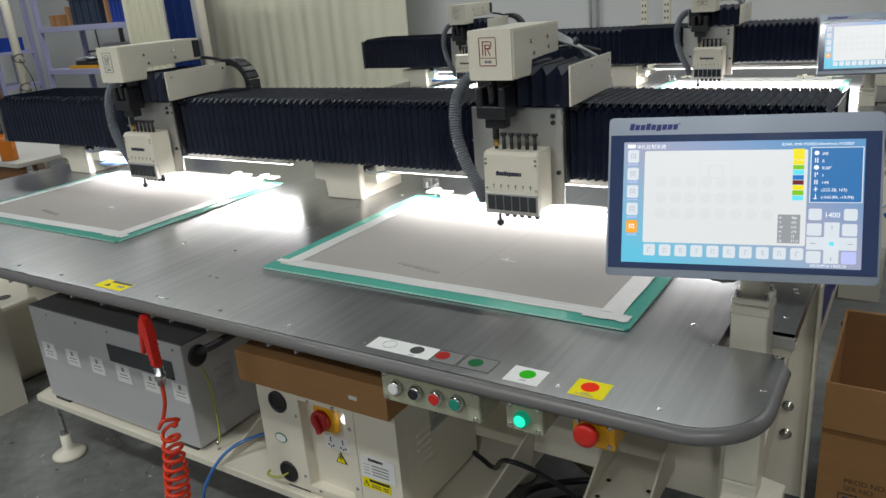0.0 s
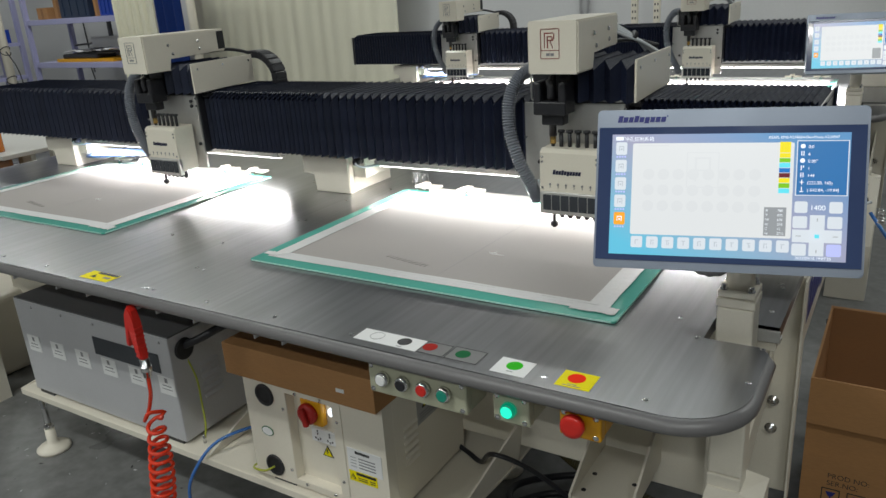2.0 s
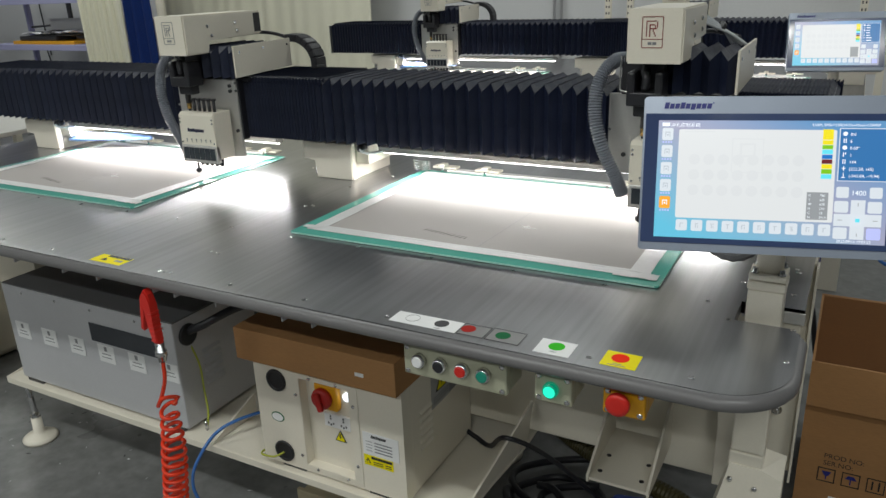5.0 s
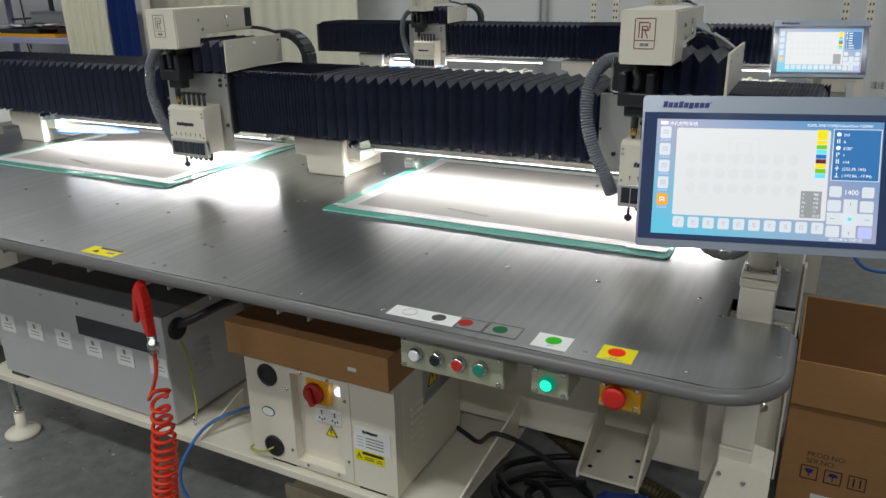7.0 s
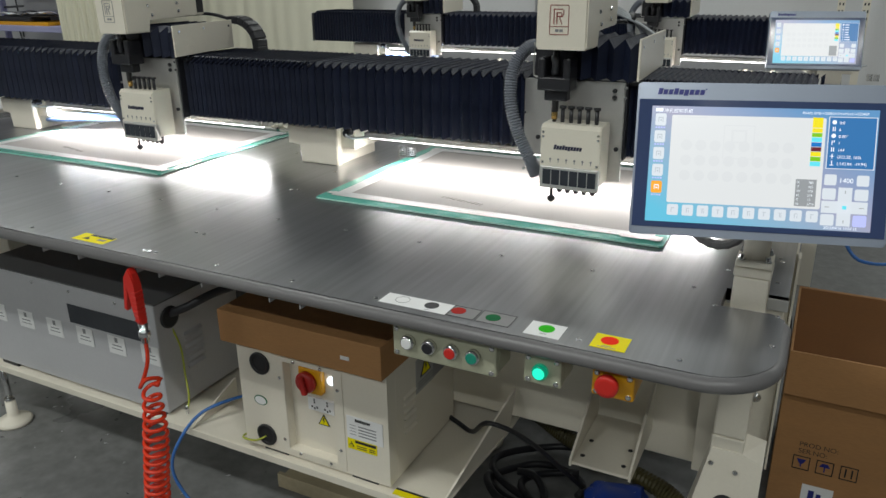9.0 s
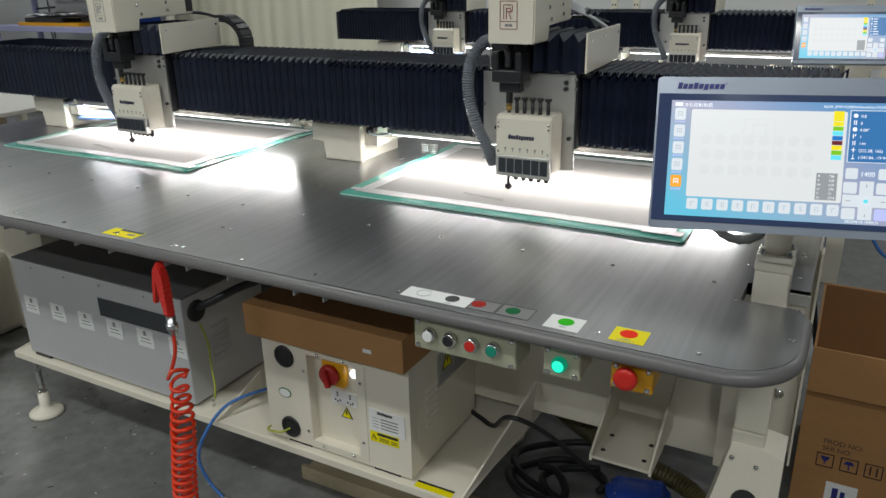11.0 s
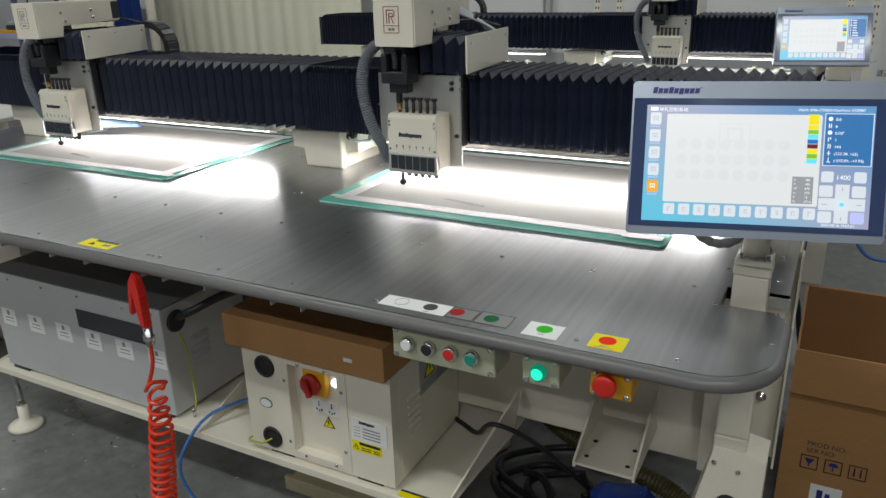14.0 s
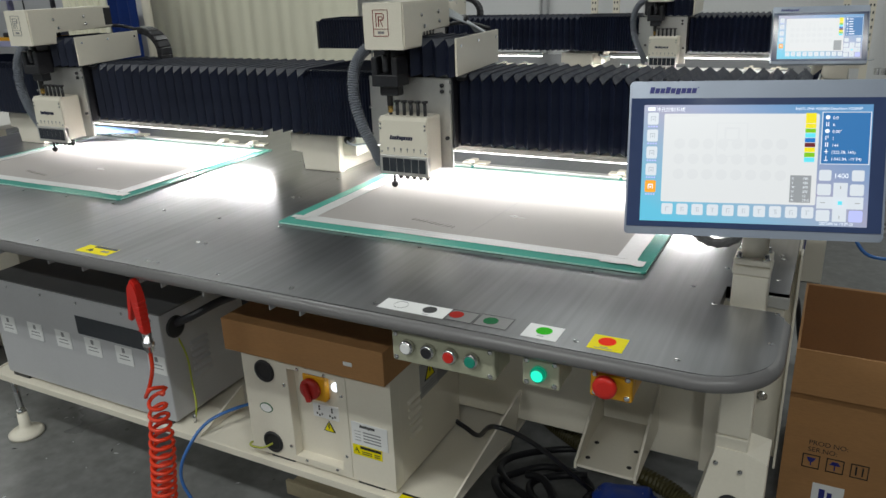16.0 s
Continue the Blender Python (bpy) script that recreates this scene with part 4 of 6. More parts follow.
def monitor(at, label, texts=True):
    s = thing("control_screen", label, "screen", "control screens", at)
    bm = bmesh.new()
    prism(bm, rounded(-0.2, 0.2, -0.1205, 0.1375, 0.006), "y", 0.0, 0.034, 0.003)
    case = part("casing", bm, BEZEL, s, "silver grey metal casing")
    part("back_cover", B(-0.17, 0.17, 0.034, 0.06, -0.09, 0.10, bevel=0.006), BLACK, case)
    part("glass_face", B(-0.1965, 0.1965, -0.0012, -0.0002, -0.107, 0.109), FACE, s)
    part("maker_mark", word_bar(bmesh.new(), -0.168, -0.092, 0.1155, 0.1275, 0.0008, 9), NAVY, s, at=pose(0, -0.0002, 0))
    part("maker_mark", B(-0.0905, -0.0885, -0.001, -0.0002, 0.1255, 0.1275), NAVY, s)
    d = part("display", B(-DW / 2, DW / 2, -0.0022, -0.0013, -DH / 2, DH / 2), WALLPAPER, s, "lit touch display with a white work area")
    ui("work_area", 0.095, 0.78, 0.075, 0.83, UI["panel"], d)
    # faint pattern preview in the work area
    ui("preview_mark", 0.335, 0.475, 0.15, 0.158, UI["faint"], d, 2)
    ui("preview_mark", 0.335, 0.475, 0.43, 0.438, UI["faint"], d, 2)
    ui("preview_mark", 0.335, 0.34, 0.15, 0.43, UI["faint"], d, 2)
    ui("preview_mark", 0.47, 0.475, 0.15, 0.43, UI["faint"], d, 2)
    ui("preview_mark", 0.37, 0.38, 0.19, 0.39, UI["faint"], d, 2)
    ui("preview_mark", 0.37, 0.44, 0.19, 0.205, UI["faint"], d, 2)
    ui("preview_mark", 0.43, 0.44, 0.19, 0.30, UI["faint"], d, 2)
    ui("preview_mark", 0.37, 0.44, 0.29, 0.305, UI["faint"], d, 2)
    for i in range(8):
        for j in range(3):
            bm = bmesh.new()
            lathe(bm, [(0.009, 0), (0.009, 0.0002)], (-DW / 2 + (0.17 + i * 0.065) * DW, -0.0027, DH / 2 - (0.33 + j * 0.13) * DH), "-y", 14)
            part("preview_dot", bm, UI["faint"], d)
    ui("preview_mark", 0.12, 0.255, 0.088, 0.10, UI["faint"], d, 2)
    for i, c in enumerate(("key", "key", "key", "key", "orange")):
        v = 0.065 + i * 0.146
        k = ui("menu_key", 0.018, 0.069, v, v + 0.105, UI[c], d)
        g = UI["white" if c == "orange" else "glyph"]
        ui("menu_icon", 0.032, 0.055, v + 0.032, v + 0.040, g, d, 2)
        ui("menu_icon", 0.032, 0.0355, v + 0.04, v + 0.075, g, d, 2)
        ui("menu_icon", 0.0515, 0.055, v + 0.04, v + 0.075, g, d, 2)
        ui("menu_icon", 0.040, 0.048, v + 0.052, v + 0.066, g, d, 2)
        for q in range(4):
            ui("menu_caption", 0.021 + q * 0.012, 0.029 + q * 0.012, v + 0.114, v + 0.128, UI["violet"], d, 2)
    v = 0.07
    for h, c in ((0.085, "yellow"), (0.035, "yellow"), (0.033, "green"), (0.037, "sky"), (0.035, "blue"), (0.035, "maroon"), (0.037, "yellow"), (0.037, "green"), (0.037, "sky")):
        ui("colour_swatch", 0.722, 0.766, v, v + h, UI[c], d, 2)
        v += h + 0.004
    ui("info_box", 0.79, 0.995, 0.06, 0.49, UI["info"], d)
    for a, b, c, e in ((0.79, 0.995, 0.06, 0.066), (0.79, 0.995, 0.484, 0.49), (0.79, 0.794, 0.06, 0.49), (0.991, 0.995, 0.06, 0.49)):
        ui("info_border", a, b, c, e, UI["key"], d, 2)
    for i in range(7):
        v = 0.105 + i * 0.056
        if i in (0, 2):
            ring = [(0.0034, 0), (0.0034, 0.0002), (0.0024, 0.0002), (0.0024, 0)]
            bm = bmesh.new()
            lathe(bm, ring, (-DW / 2 + 0.814 * DW, -0.0030, DH / 2 - v * DH), "-y", 16)
            part("info_icon", bm, UI["white"], d)
        elif i in (1, 3, 4):
            ui("info_icon", 0.808, 0.8115, v - 0.018, v + 0.018, UI["white"], d, 2)
            ui("info_icon", 0.8165, 0.82, v - 0.018, v + 0.018 * (i != 3), UI["white"], d, 2)
        else:
            ui("info_icon", 0.8125, 0.8155, v - 0.02, v + 0.02, UI["white"], d, 2)
            ui("info_icon", 0.806, 0.822, v - 0.003 + 0.017 * (i == 6), v + 0.003 + 0.017 * (i == 6), UI["white"], d, 2)
    ui("stats_box", 0.668, 0.758, 0.585, 0.81, UI["grey"], d, 2)
    for u0, u1 in ((0.79, 0.842), (0.927, 0.979)):
        ui("spin_key", u0, u1, 0.535, 0.625, UI["key"], d)
    for u0, u1, v0, v1 in ((0.785, 0.843, 0.65, 0.745), (0.922, 0.98, 0.65, 0.745), (0.785, 0.843, 0.865, 0.96)):
        ui("corner_key", u0, u1, v0, v1, UI["key"], d)
    ui("corner_key", 0.922, 0.98, 0.865, 0.96, UI["violet"], d)
    ui("arrow_pad", 0.853, 0.912, 0.64, 0.96, UI["key"], d, 2)
    ui("arrow_pad", 0.785, 0.98, 0.755, 0.855, UI["key"], d, 2)
    for u0, u1, v0, v1 in ((0.881, 0.884, 0.665, 0.69), (0.881, 0.884, 0.91, 0.935), (0.80, 0.82, 0.803, 0.808), (0.945, 0.965, 0.803, 0.808)):
        ui("arrow_mark", u0, u1, v0, v1, UI["grey"], d, 3)
    ui("arrow_mark", 0.874, 0.892, 0.79, 0.82, UI["sky"], d, 3)
    for i in range(10):
        u = 0.1 + i * 0.0692
        ui("tool_key", u, u + 0.052, 0.845, 0.94, UI["key"], d)
        ui("tool_icon", u + 0.018, u + 0.034, 0.874, 0.880, UI["glyph"], d, 2)
        ui("tool_icon", u + 0.018 + 0.002 * (i % 4), u + 0.022 + 0.002 * (i % 4), 0.882, 0.912, UI["glyph"], d, 2)
        if i % 3:
            ui("tool_icon", u + 0.030, u + 0.033, 0.890, 0.912, UI["glyph"], d, 2)
    if texts:
        ui("title_mark", 0.017, 0.052, 0.02, 0.05, UI["white"], d, 2)
        ui_text("冲孔控制系统", 0.056, 0.055, 0.0078, UI["white"], d)
        ui_text("RSAPL EMB-V230824-DewMock-V230907", 0.675, 0.045, 0.0057, UI["white"], d)
        for i, w in enumerate(("0:0", "6", "0.00°", "1", "144", "(222.28, 165)", "(-542.84, -19.94)")):
            ui_text(w, 0.835, 0.121 + i * 0.056, 0.0066, UI["white"], d)
        for i, (a, b) in enumerate((("X", "780"), ("Y", "435"), ("W", "670"), ("H", "270"), ("C", "12"), ("N", "2712"))):
            ui_text(a, 0.674, 0.62 + i * 0.036, 0.0052, UI["white"], d)
            ui_text(b, 0.722, 0.62 + i * 0.036, 0.0052, UI["white"], d)
        ui_text("1400", 0.851, 0.602, 0.0108, UI["white"], d)
        ui_text("2023/09/16 19:07:25", 0.80, 0.988, 0.0060, UI["white"], d)
    else:
        for i in range(7):
            ui("info_text", 0.835, 0.88 + 0.02 * (i > 4), 0.1 + i * 0.056, 0.118 + i * 0.056, UI["white"], d, 3)
    return s


def column(oy):
    c = thing("screen_column", "cream steel column with a bolted flange carrying the screen", "column", "screen columns", pose(0, oy, 0))
    part("foot_tube", B(-0.145, -0.081, 0.330, 0.392, 0.701, 1.055, bevel=0.004), CREAM, c)
    part("lower_flange", B(-0.147, -0.079, 0.328, 0.394, 1.056, 1.073, bevel=0.003), CREAM, c)
    fl = part("upper_flange", B(-0.146, -0.080, 0.329, 0.393, 1.075, 1.088, bevel=0.003), CREAM, c)
    for x, y in ((-0.136, 0.338), (-0.09, 0.338), (-0.136, 0.384), (-0.09, 0.384)):
        bm = bmesh.new()
        lathe(bm, [(0.0075, 0), (0.0075, 0.002), (0.0052, 0.002), (0.0052, 0.010), (0.003, 0.011)], (x, y, 1.088), "z", 10)
        part("bolt", bm, CHROME, fl)
    bm = bmesh.new()
    cyl(bm, (-0.113, 0.362, 1.088), (-0.113, 0.362, 1.27), 0.024, 20)
    part("tube", bm, CREAM, c)
    bm = bmesh.new()
    tube(bm, [(-0.113, 0.362, 1.26), (-0.12, 0.29, 1.275)], 0.022, 12)
    part("swivel", bm, BLACK, c)
    return c


column(0)
monitor(pose(-0.1221, 0.215, 1.2953, -18, -0.46, 12.9), "silver-framed control screen with a lit blue and white display")
column(2.575)
monitor(pose(-0.115, 2.796, 1.288, -18, 0, 12.7), "silver-framed control screen of the second machine", False)
coil = thing("cable_loop", "black corrugated cable loop beside the screen column", "cable")
bm = bmesh.new()
pts = [(-0.205 + 0.062 * math.cos(a), 0.50 + 0.01 * math.sin(2 * a), 1.112 + 0.058 * math.sin(a)) for a in (math.pi * 2 * k / 40 for k in range(41))]
tube(bm, pts, 0.009, 8, False, 0.2)
part("cable", bm, GREYTOP, coil)

# ---- shelf under the table, and what stands on it ----
FLOOR = 0.10
SH = 0.352
shelf = thing("under_shelf", "cream steel shelf under the table on a levelling foot", "shelf")
bm = bmesh.new()
prism(bm, [(-2.54, 0.246), (-0.745, 0.246), (-0.716, 0.618), (-0.716, 0.98), (-2.54, 0.98)], "z", SH - 0.006, SH, 0.0015)
part("shelf_plate", bm, CREAM, shelf)
part("front_lip", B(-2.54, -0.745, 0.242, 0.2455, SH - 0.022, SH, bevel=0.001), CREAM, shelf)
bm = bmesh.new()
vs = [bm.verts.new(p) for p in ((-0.743, 0.246, SH - 0.004), (-0.711, 0.618, SH + 0.026), (-0.694, 0.618, 0.515), (-0.746, 0.246, SH + 0.005))]
vt = [bm.verts.new(v.co + Vector((0.006, 0, 0))) for v in vs]
bm.faces.new(vs)
bm.faces.new(vt[::-1])
for i in range(4):
    bm.faces.new((vs[i], vt[i], vt[(i + 1) % 4], vs[(i + 1) % 4]))
part("flared_side", bm, CREAM, shelf)
bm = bmesh.new()
prism(bm, [(0.246, SH - 0.006), (0.60, SH - 0.006), (0.60, SH + 0.040), (0.246, SH - 0.001)], "x", -2.5455, -2.5405)
part("end_lip", bm, CREAM, shelf)
lab = part("shelf_label", B(-0.880, -0.772, 0.250, 0.276, SH + 0.0005, SH + 0.0012), YELLAB, shelf)
part("label_band", B(-0.880, -0.772, 0.269, 0.276, SH + 0.0013, SH + 0.0017), INK, lab)
bm = bmesh.new()
prism(bm, [(0.24, SH + 0.001), (0.44, SH + 0.001), (0.44, SH + 0.07)], "x", -1.56, -1.553)
part("gusset", bm, CREAM, shelf)
for fx, fy in ((-2.47, 0.268), (-2.47, 0.9), (-0.9, 0.9)):
    bm = bmesh.new()
    cyl(bm, (fx, fy, FLOOR + 0.06), (fx, fy, SH - 0.007), 0.011, 14)
    rod = part("threaded_rod", bm, CHROME, shelf)
    bm = bmesh.new()
    lathe(bm, [(0.058, 0), (0.060, 0.010), (0.050, 0.018), (0.026, 0.026), (0.019, 0.035), (0.017, 0.09)], (fx, fy, FLOOR), "z", 28)
    part("levelling_foot", bm, CREAM, shelf)
    bm = bmesh.new()
    lathe(bm, [(0.017, 0), (0.017, 0.011)], (fx, fy, FLOOR + 0.091), "z", 6)
    part("lock_nut", bm, CHROME, shelf)

# grey control unit
gb = thing("grey_control_unit", "grey sheet-metal control unit with a dark window and six white labels", "control unit")
GX0, GX1, GY, GZ = -2.465, -1.663, 0.262, 0.716
bm = bmesh.new()
box(bm, GX0, GX1, GY, 0.60, SH + 0.012, GZ, 0.004)
body = part("body", bm, GREYBOX, gb)
# dark sheet puts the table edge's shadow into the colour of the top
part("dark_top", B(GX0 + 0.001, GX1 - 0.001, GY + 0.004, 0.60, GZ - 0.001, GZ + 0.004), GREYTOP, gb)
part("rear_box", B(GX1 - 0.30, GX1 + 0.002, 0.602, 0.78, SH + 0.012, GZ - 0.02, bevel=0.003), GREYTOP, gb)
part("window", B(-2.037, -1.717, GY - 0.0025, GY - 0.0003, 0.592, 0.655, bevel=0.0008), SMOKED, gb)
for x in (GX0 + 0.02, GX1 - 0.10):
    part("skid", B(x, x + 0.08, GY + 0.002, GY + 0.3, SH + 0.0005, SH + 0.0115), BLACK, gb)
for i in range(6):
    x = -2.432 + i * 0.139
    l = part("paper_label", B(x, x + 0.072, GY - 0.0022, GY - 0.0004, 0.526 - 0.0005 * i, 0.586 - 0.0005 * i), WHITE, gb)
    bm = bmesh.new()
    box(bm, x + 0.03, x + 0.042, GY - 0.0028, GY - 0.0023, 0.564, 0.580)
    box(bm, x + 0.016, x + 0.056, GY - 0.0028, GY - 0.0023, 0.552, 0.5555)
    box(bm, x + 0.012, x + 0.060, GY - 0.0028, GY - 0.0023, 0.541, 0.5435)
    part("label_print", bm, GREYINK, l)
for x in (-2.36, -2.19, -2.02, -1.82, -1.70):
    bm = bmesh.new()
    lathe(bm, [(0.005, 0), (0.005, 0.002), (0.002, 0.003)], (x, GY, GZ - 0.018), "-y", 10)
    part("screw", bm, CHROME, gb)
bm = bmesh.new()
lathe(bm, [(0.034, 0), (0.034, 0.005), (0.028, 0.007)], (GX1, 0.315, 0.663), "x", 22)
part("cable_grommet", bm, INK, gb)
for i in range(6):
    bm = bmesh.new()
    prism(bm, [(0, 0), (0.008, 0.004), (0, 0.012)], "y", 0.42, 0.49)
    part("louvre", bm, GREYBOX, gb, at=pose(GX1, -0.06, 0.47 + i * 0.022))
wire = thing("black_power_cable", "thick black cable from the grey unit", "cable")
bm = bmesh.new()
tube(bm, spline([(GX1 - 0.02, 0.315, 0.663), (GX1 + 0.05, 0.335, 0.695), (GX1 + 0.13, 0.40, 0.738), (GX1 + 0.24, 0.50, 0.765), (GX1 + 0.36, 0.64, 0.765)], 8), 0.0125, 10)
part("cable", bm, BLACK, wire)
wire = thing("earth_wire", "yellow and green earth wire down to the shelf", "wire", "earth wires")
bm = bmesh.new()
tube(bm, spline([(GX1 - 0.01, 0.318, 0.65), (GX1 + 0.012, 0.33, 0.56), (GX1 + 0.015, 0.33, 0.47), (GX1 + 0.04, 0.31, 0.41), (GX1 + 0.035, 0.30, 0.358)], 8), 0.003, 6)
part("wire", bm, YGWIRE, wire)
bm = bmesh.new()
cyl(bm, (GX1 + 0.035, 0.30, SH), (GX1 + 0.035, 0.30, SH + 0.03), 0.005, 10)
part("lug", bm, CHROME, wire)

# white electrical cabinet
cab = thing("electrical_cabinet", "cream electrical cabinet with a red rotary switch and sockets", "cabinet")
CX0, CX1, CY, CZ = -1.360, -0.889, 0.260, 0.684
bm = bmesh.new()
box(bm, CX0, CX1, CY + 0.0405, 0.630, SH + 0.010, CZ, 0.002)
part("body", bm, CREAM, cab)
RX0, RX1, RZ0, RZ1, RD = -1.206, -1.049, 0.384, 0.652, 0.028
for a, b, c, d in ((CX0, CX1, RZ1, CZ), (CX0, CX1, SH + 0.010, RZ0), (CX0, RX0, RZ0, RZ1), (RX1, CX1, RZ0, RZ1)):
    part("front_panel", B(a, b, CY, CY + 0.040, c, d), CREAM, cab)
part("recess_floor", B(RX0, RX1, CY + RD, CY + 0.0403, RZ0, RZ1), CREAM, cab)
for x in (CX0 + 0.06, CX1 - 0.12):
    part("skid", B(x, x + 0.08, CY + 0.004, CY + 0.4, SH + 0.0005, SH + 0.0095), BLACK, cab)
for z in (0.628, 0.405):
    bm = bmesh.new()
    lathe(bm, [(0.0325, 0), (0.0325, 0.004), (0.024, 0.006), (0.024, 0.002)], (-1.284, CY, z), "-y", 26)
    part("cable_grommet", bm, INK, cab)
bm = bmesh.new()
prism(bm, [(-1.314 + 0.022 * math.cos(a) + 0.02, 0.512 + 0.015 * math.sin(a)) for a in (math.pi * 2 * k / 24 for k in range(24))], "y", CY - 0.0015, CY)
q = part("pass_seal", bm, DGREEN, cab)
bm = bmesh.new()
prism(bm, [(-1.314 + 0.019 * math.cos(a) + 0.02, 0.512 + 0.0125 * math.sin(a)) for a in (math.pi * 2 * k / 24 for k in range(24))], "y", CY - 0.0022, CY - 0.0016)
part("seal_face", bm, WHITE, q)
# flange round the recess, with switch, lamp and sockets inside
bm = bmesh.new()
for a, b, c, d in ((RX0 - 0.028, RX1 + 0.028, RZ1 + 0.001, RZ1 + 0.014), (RX0 - 0.028, RX1 + 0.028, RZ0 - 0.014, RZ0 - 0.001), (RX0 - 0.028, RX0 - 0.001, RZ0 - 0.001, RZ1 + 0.001), (RX1 + 0.001, RX1 + 0.028, RZ0 - 0.001, RZ1 + 0.001)):
    box(bm, a, b, CY - 0.002, CY - 0.0003, c, d)
pan = part("recess_flange", bm, CREAM, cab)
for x, z in ((-1.22, 0.60), (-1.22, 0.41), (-1.17, 0.659), (-1.085, 0.659), (-1.035, 0.61), (-1.035, 0.43), (-1.17, 0.377), (-1.07, 0.377)):
    bm = bmesh.new()
    lathe(bm, [(0.005, 0), (0.005, 0.002), (0.002, 0.003)], (x, CY - 0.002, z), "-y", 10)
    part("screw", bm, CHROME, pan)
FY = CY + RD
sw = part("switch_plate", B(-1.163, -1.093, FY - 0.022, FY - 0.0005, 0.572, 0.645, bevel=0.004), YELLOW, cab)
bm = bmesh.new()
lathe(bm, [(0.029, 0), (0.030, 0.010), (0.027, 0.016), (0.012, 0.017)], (-1.134, FY - 0.0225, 0.608), "-y", 28)
kn = part("rotary_knob", bm, REDKNOB, cab)
bm = bmesh.new()
box(bm, -0.008, 0.008, -0.012, 0.0, -0.029, 0.024, 0.004)
part("knob_grip", bm, REDKNOB, kn, at=pose(-1.134, FY - 0.0395, 0.608, 0, -14, 0))
bm = bmesh.new()
lathe(bm, [(0.012, 0), (0.012, 0.006), (0.008, 0.010)], (-1.072, FY - 0.0005, 0.614), "-y", 18)
part("power_lamp", bm, glow("white_lamp", (0.85, 0.93, 1.0), 2.0), cab, "lit white pilot lamp")
so = part("socket", B(-1.150, -1.066, FY - 0.008, FY - 0.0005, 0.512, 0.553, bevel=0.002), WHITE, cab, "white double socket")
for ox in (-1.128, -1.087):
    bm = bmesh.new()
    for dx, dz in ((0, 0.012), (0, 0.004), (-0.008, -0.010), (0.008, -0.010), (0, -0.014)):
        box(bm, ox + dx - 0.0022, ox + dx + 0.0022, FY - 0.0086, FY - 0.0081, 0.534 + dz - 0.003, 0.534 + dz + 0.003)
    part("socket_face", bm, INK, so)


def warning(parent, cx, cz, s, y, plane="y"):
    bm = bmesh.new()
    prism(bm, [(-s, -s * 0.8), (s, -s * 0.8), (0, s)], "y", -0.0012, 0)
    w = part("warning_sign", bm, INK, parent, at=pose(cx, y, cz) if plane == "y" else pose(cx, y, cz, 0, 0, 90))
    bm = bmesh.new()
    k = s * 0.78
    prism(bm, [(-k, -k * 0.86), (k, -k * 0.86), (0, k * 0.92)], "y", -0.0018, -0.0013)
    part("sign_face", bm, YELLAB, w)
    bm = bmesh.new()
    prism(bm, [(-0.1 * s, 0.45 * s), (0.18 * s, 0.45 * s), (0.02 * s, 0.05 * s), (0.2 * s, 0.05 * s), (-0.1 * s, -0.5 * s), (0.0, -0.08 * s), (-0.18 * s, -0.08 * s)], "y", -0.0023, -0.0019)
    part("sign_bolt", bm, INK, w)


warning(cab, -1.106, 0.484, 0.019, FY - 0.0005)
sl = part("side_label", B(CX1 + 0.0002, CX1 + 0.0010, 0.405, 0.508, 0.556, 0.655), SILVERLAB, cab)
for z in (0.566, 0.574, 0.582):
    part("label_line", B(CX1 + 0.0011, CX1 + 0.0015, 0.415, 0.498, z, z + 0.004), GREYINK, sl)
warning(cab, CX1 + 0.0011, 0.620, 0.029, 0.457, "x")
pl = part("rating_plate", B(-1.013, -0.905, CY - 0.0018, CY - 0.0004, 0.478, 0.545), WHITE, cab)
part("plate_heading", word_bar(bmesh.new(), -0.988, -0.942, 0.530, 0.540, 0.0005, 9), INK, pl, at=pose(0, CY - 0.0019, 0))
bm = bmesh.new()
for i in range(4):
    box(bm, -1.004, -0.985, CY - 0.0023, CY - 0.0019, 0.518 - i * 0.009, 0.5195 - i * 0.009)
    box(bm, -0.978, -0.925, CY - 0.0023, CY - 0.0019, 0.517 - i * 0.009, 0.5205 - i * 0.009)
part("plate_print", bm, GREYINK, pl)
yl = part("caution_label", B(-1.013, -0.925, CY - 0.0018, CY - 0.0004, 0.446, 0.477), YELLAB, cab)
part("caution_band", B(-0.990, -0.927, CY - 0.0023, CY - 0.0019, 0.467, 0.475), INK, yl)
bm = bmesh.new()
for i in range(2):
    box(bm, -0.985, -0.955, CY - 0.0023, CY - 0.0019, 0.452 + i * 0.006, 0.4545 + i * 0.006)
    box(bm, -0.948, -0.930, CY - 0.0023, CY - 0.0019, 0.452 + i * 0.006, 0.4545 + i * 0.006)
part("caution_print", bm, INK, yl)
warning(yl, -1.001, 0.461, 0.0085, CY - 0.0024)
sl = part("side_label", B(CX1 + 0.0004, CX1 + 0.0018, 0.50, 0.62, 0.56, 0.66), GREYINK, cab)
warning(cab, CX1 + 0.0022, 0.62, 0.034, 0.56, "x")
for i in range(6):
    bm = bmesh.new()
    prism(bm, [(0, 0), (0.006, 0.004), (0, 0.010)], "y", 0.34, 0.40)
    part("louvre", bm, CREAM, cab, at=pose(CX1, 0.0, 0.47 + i * 0.021))
wire = thing("earth_wire", "yellow and green earth wire out of a grommet", "wire", "earth wires")
bm = bmesh.new()
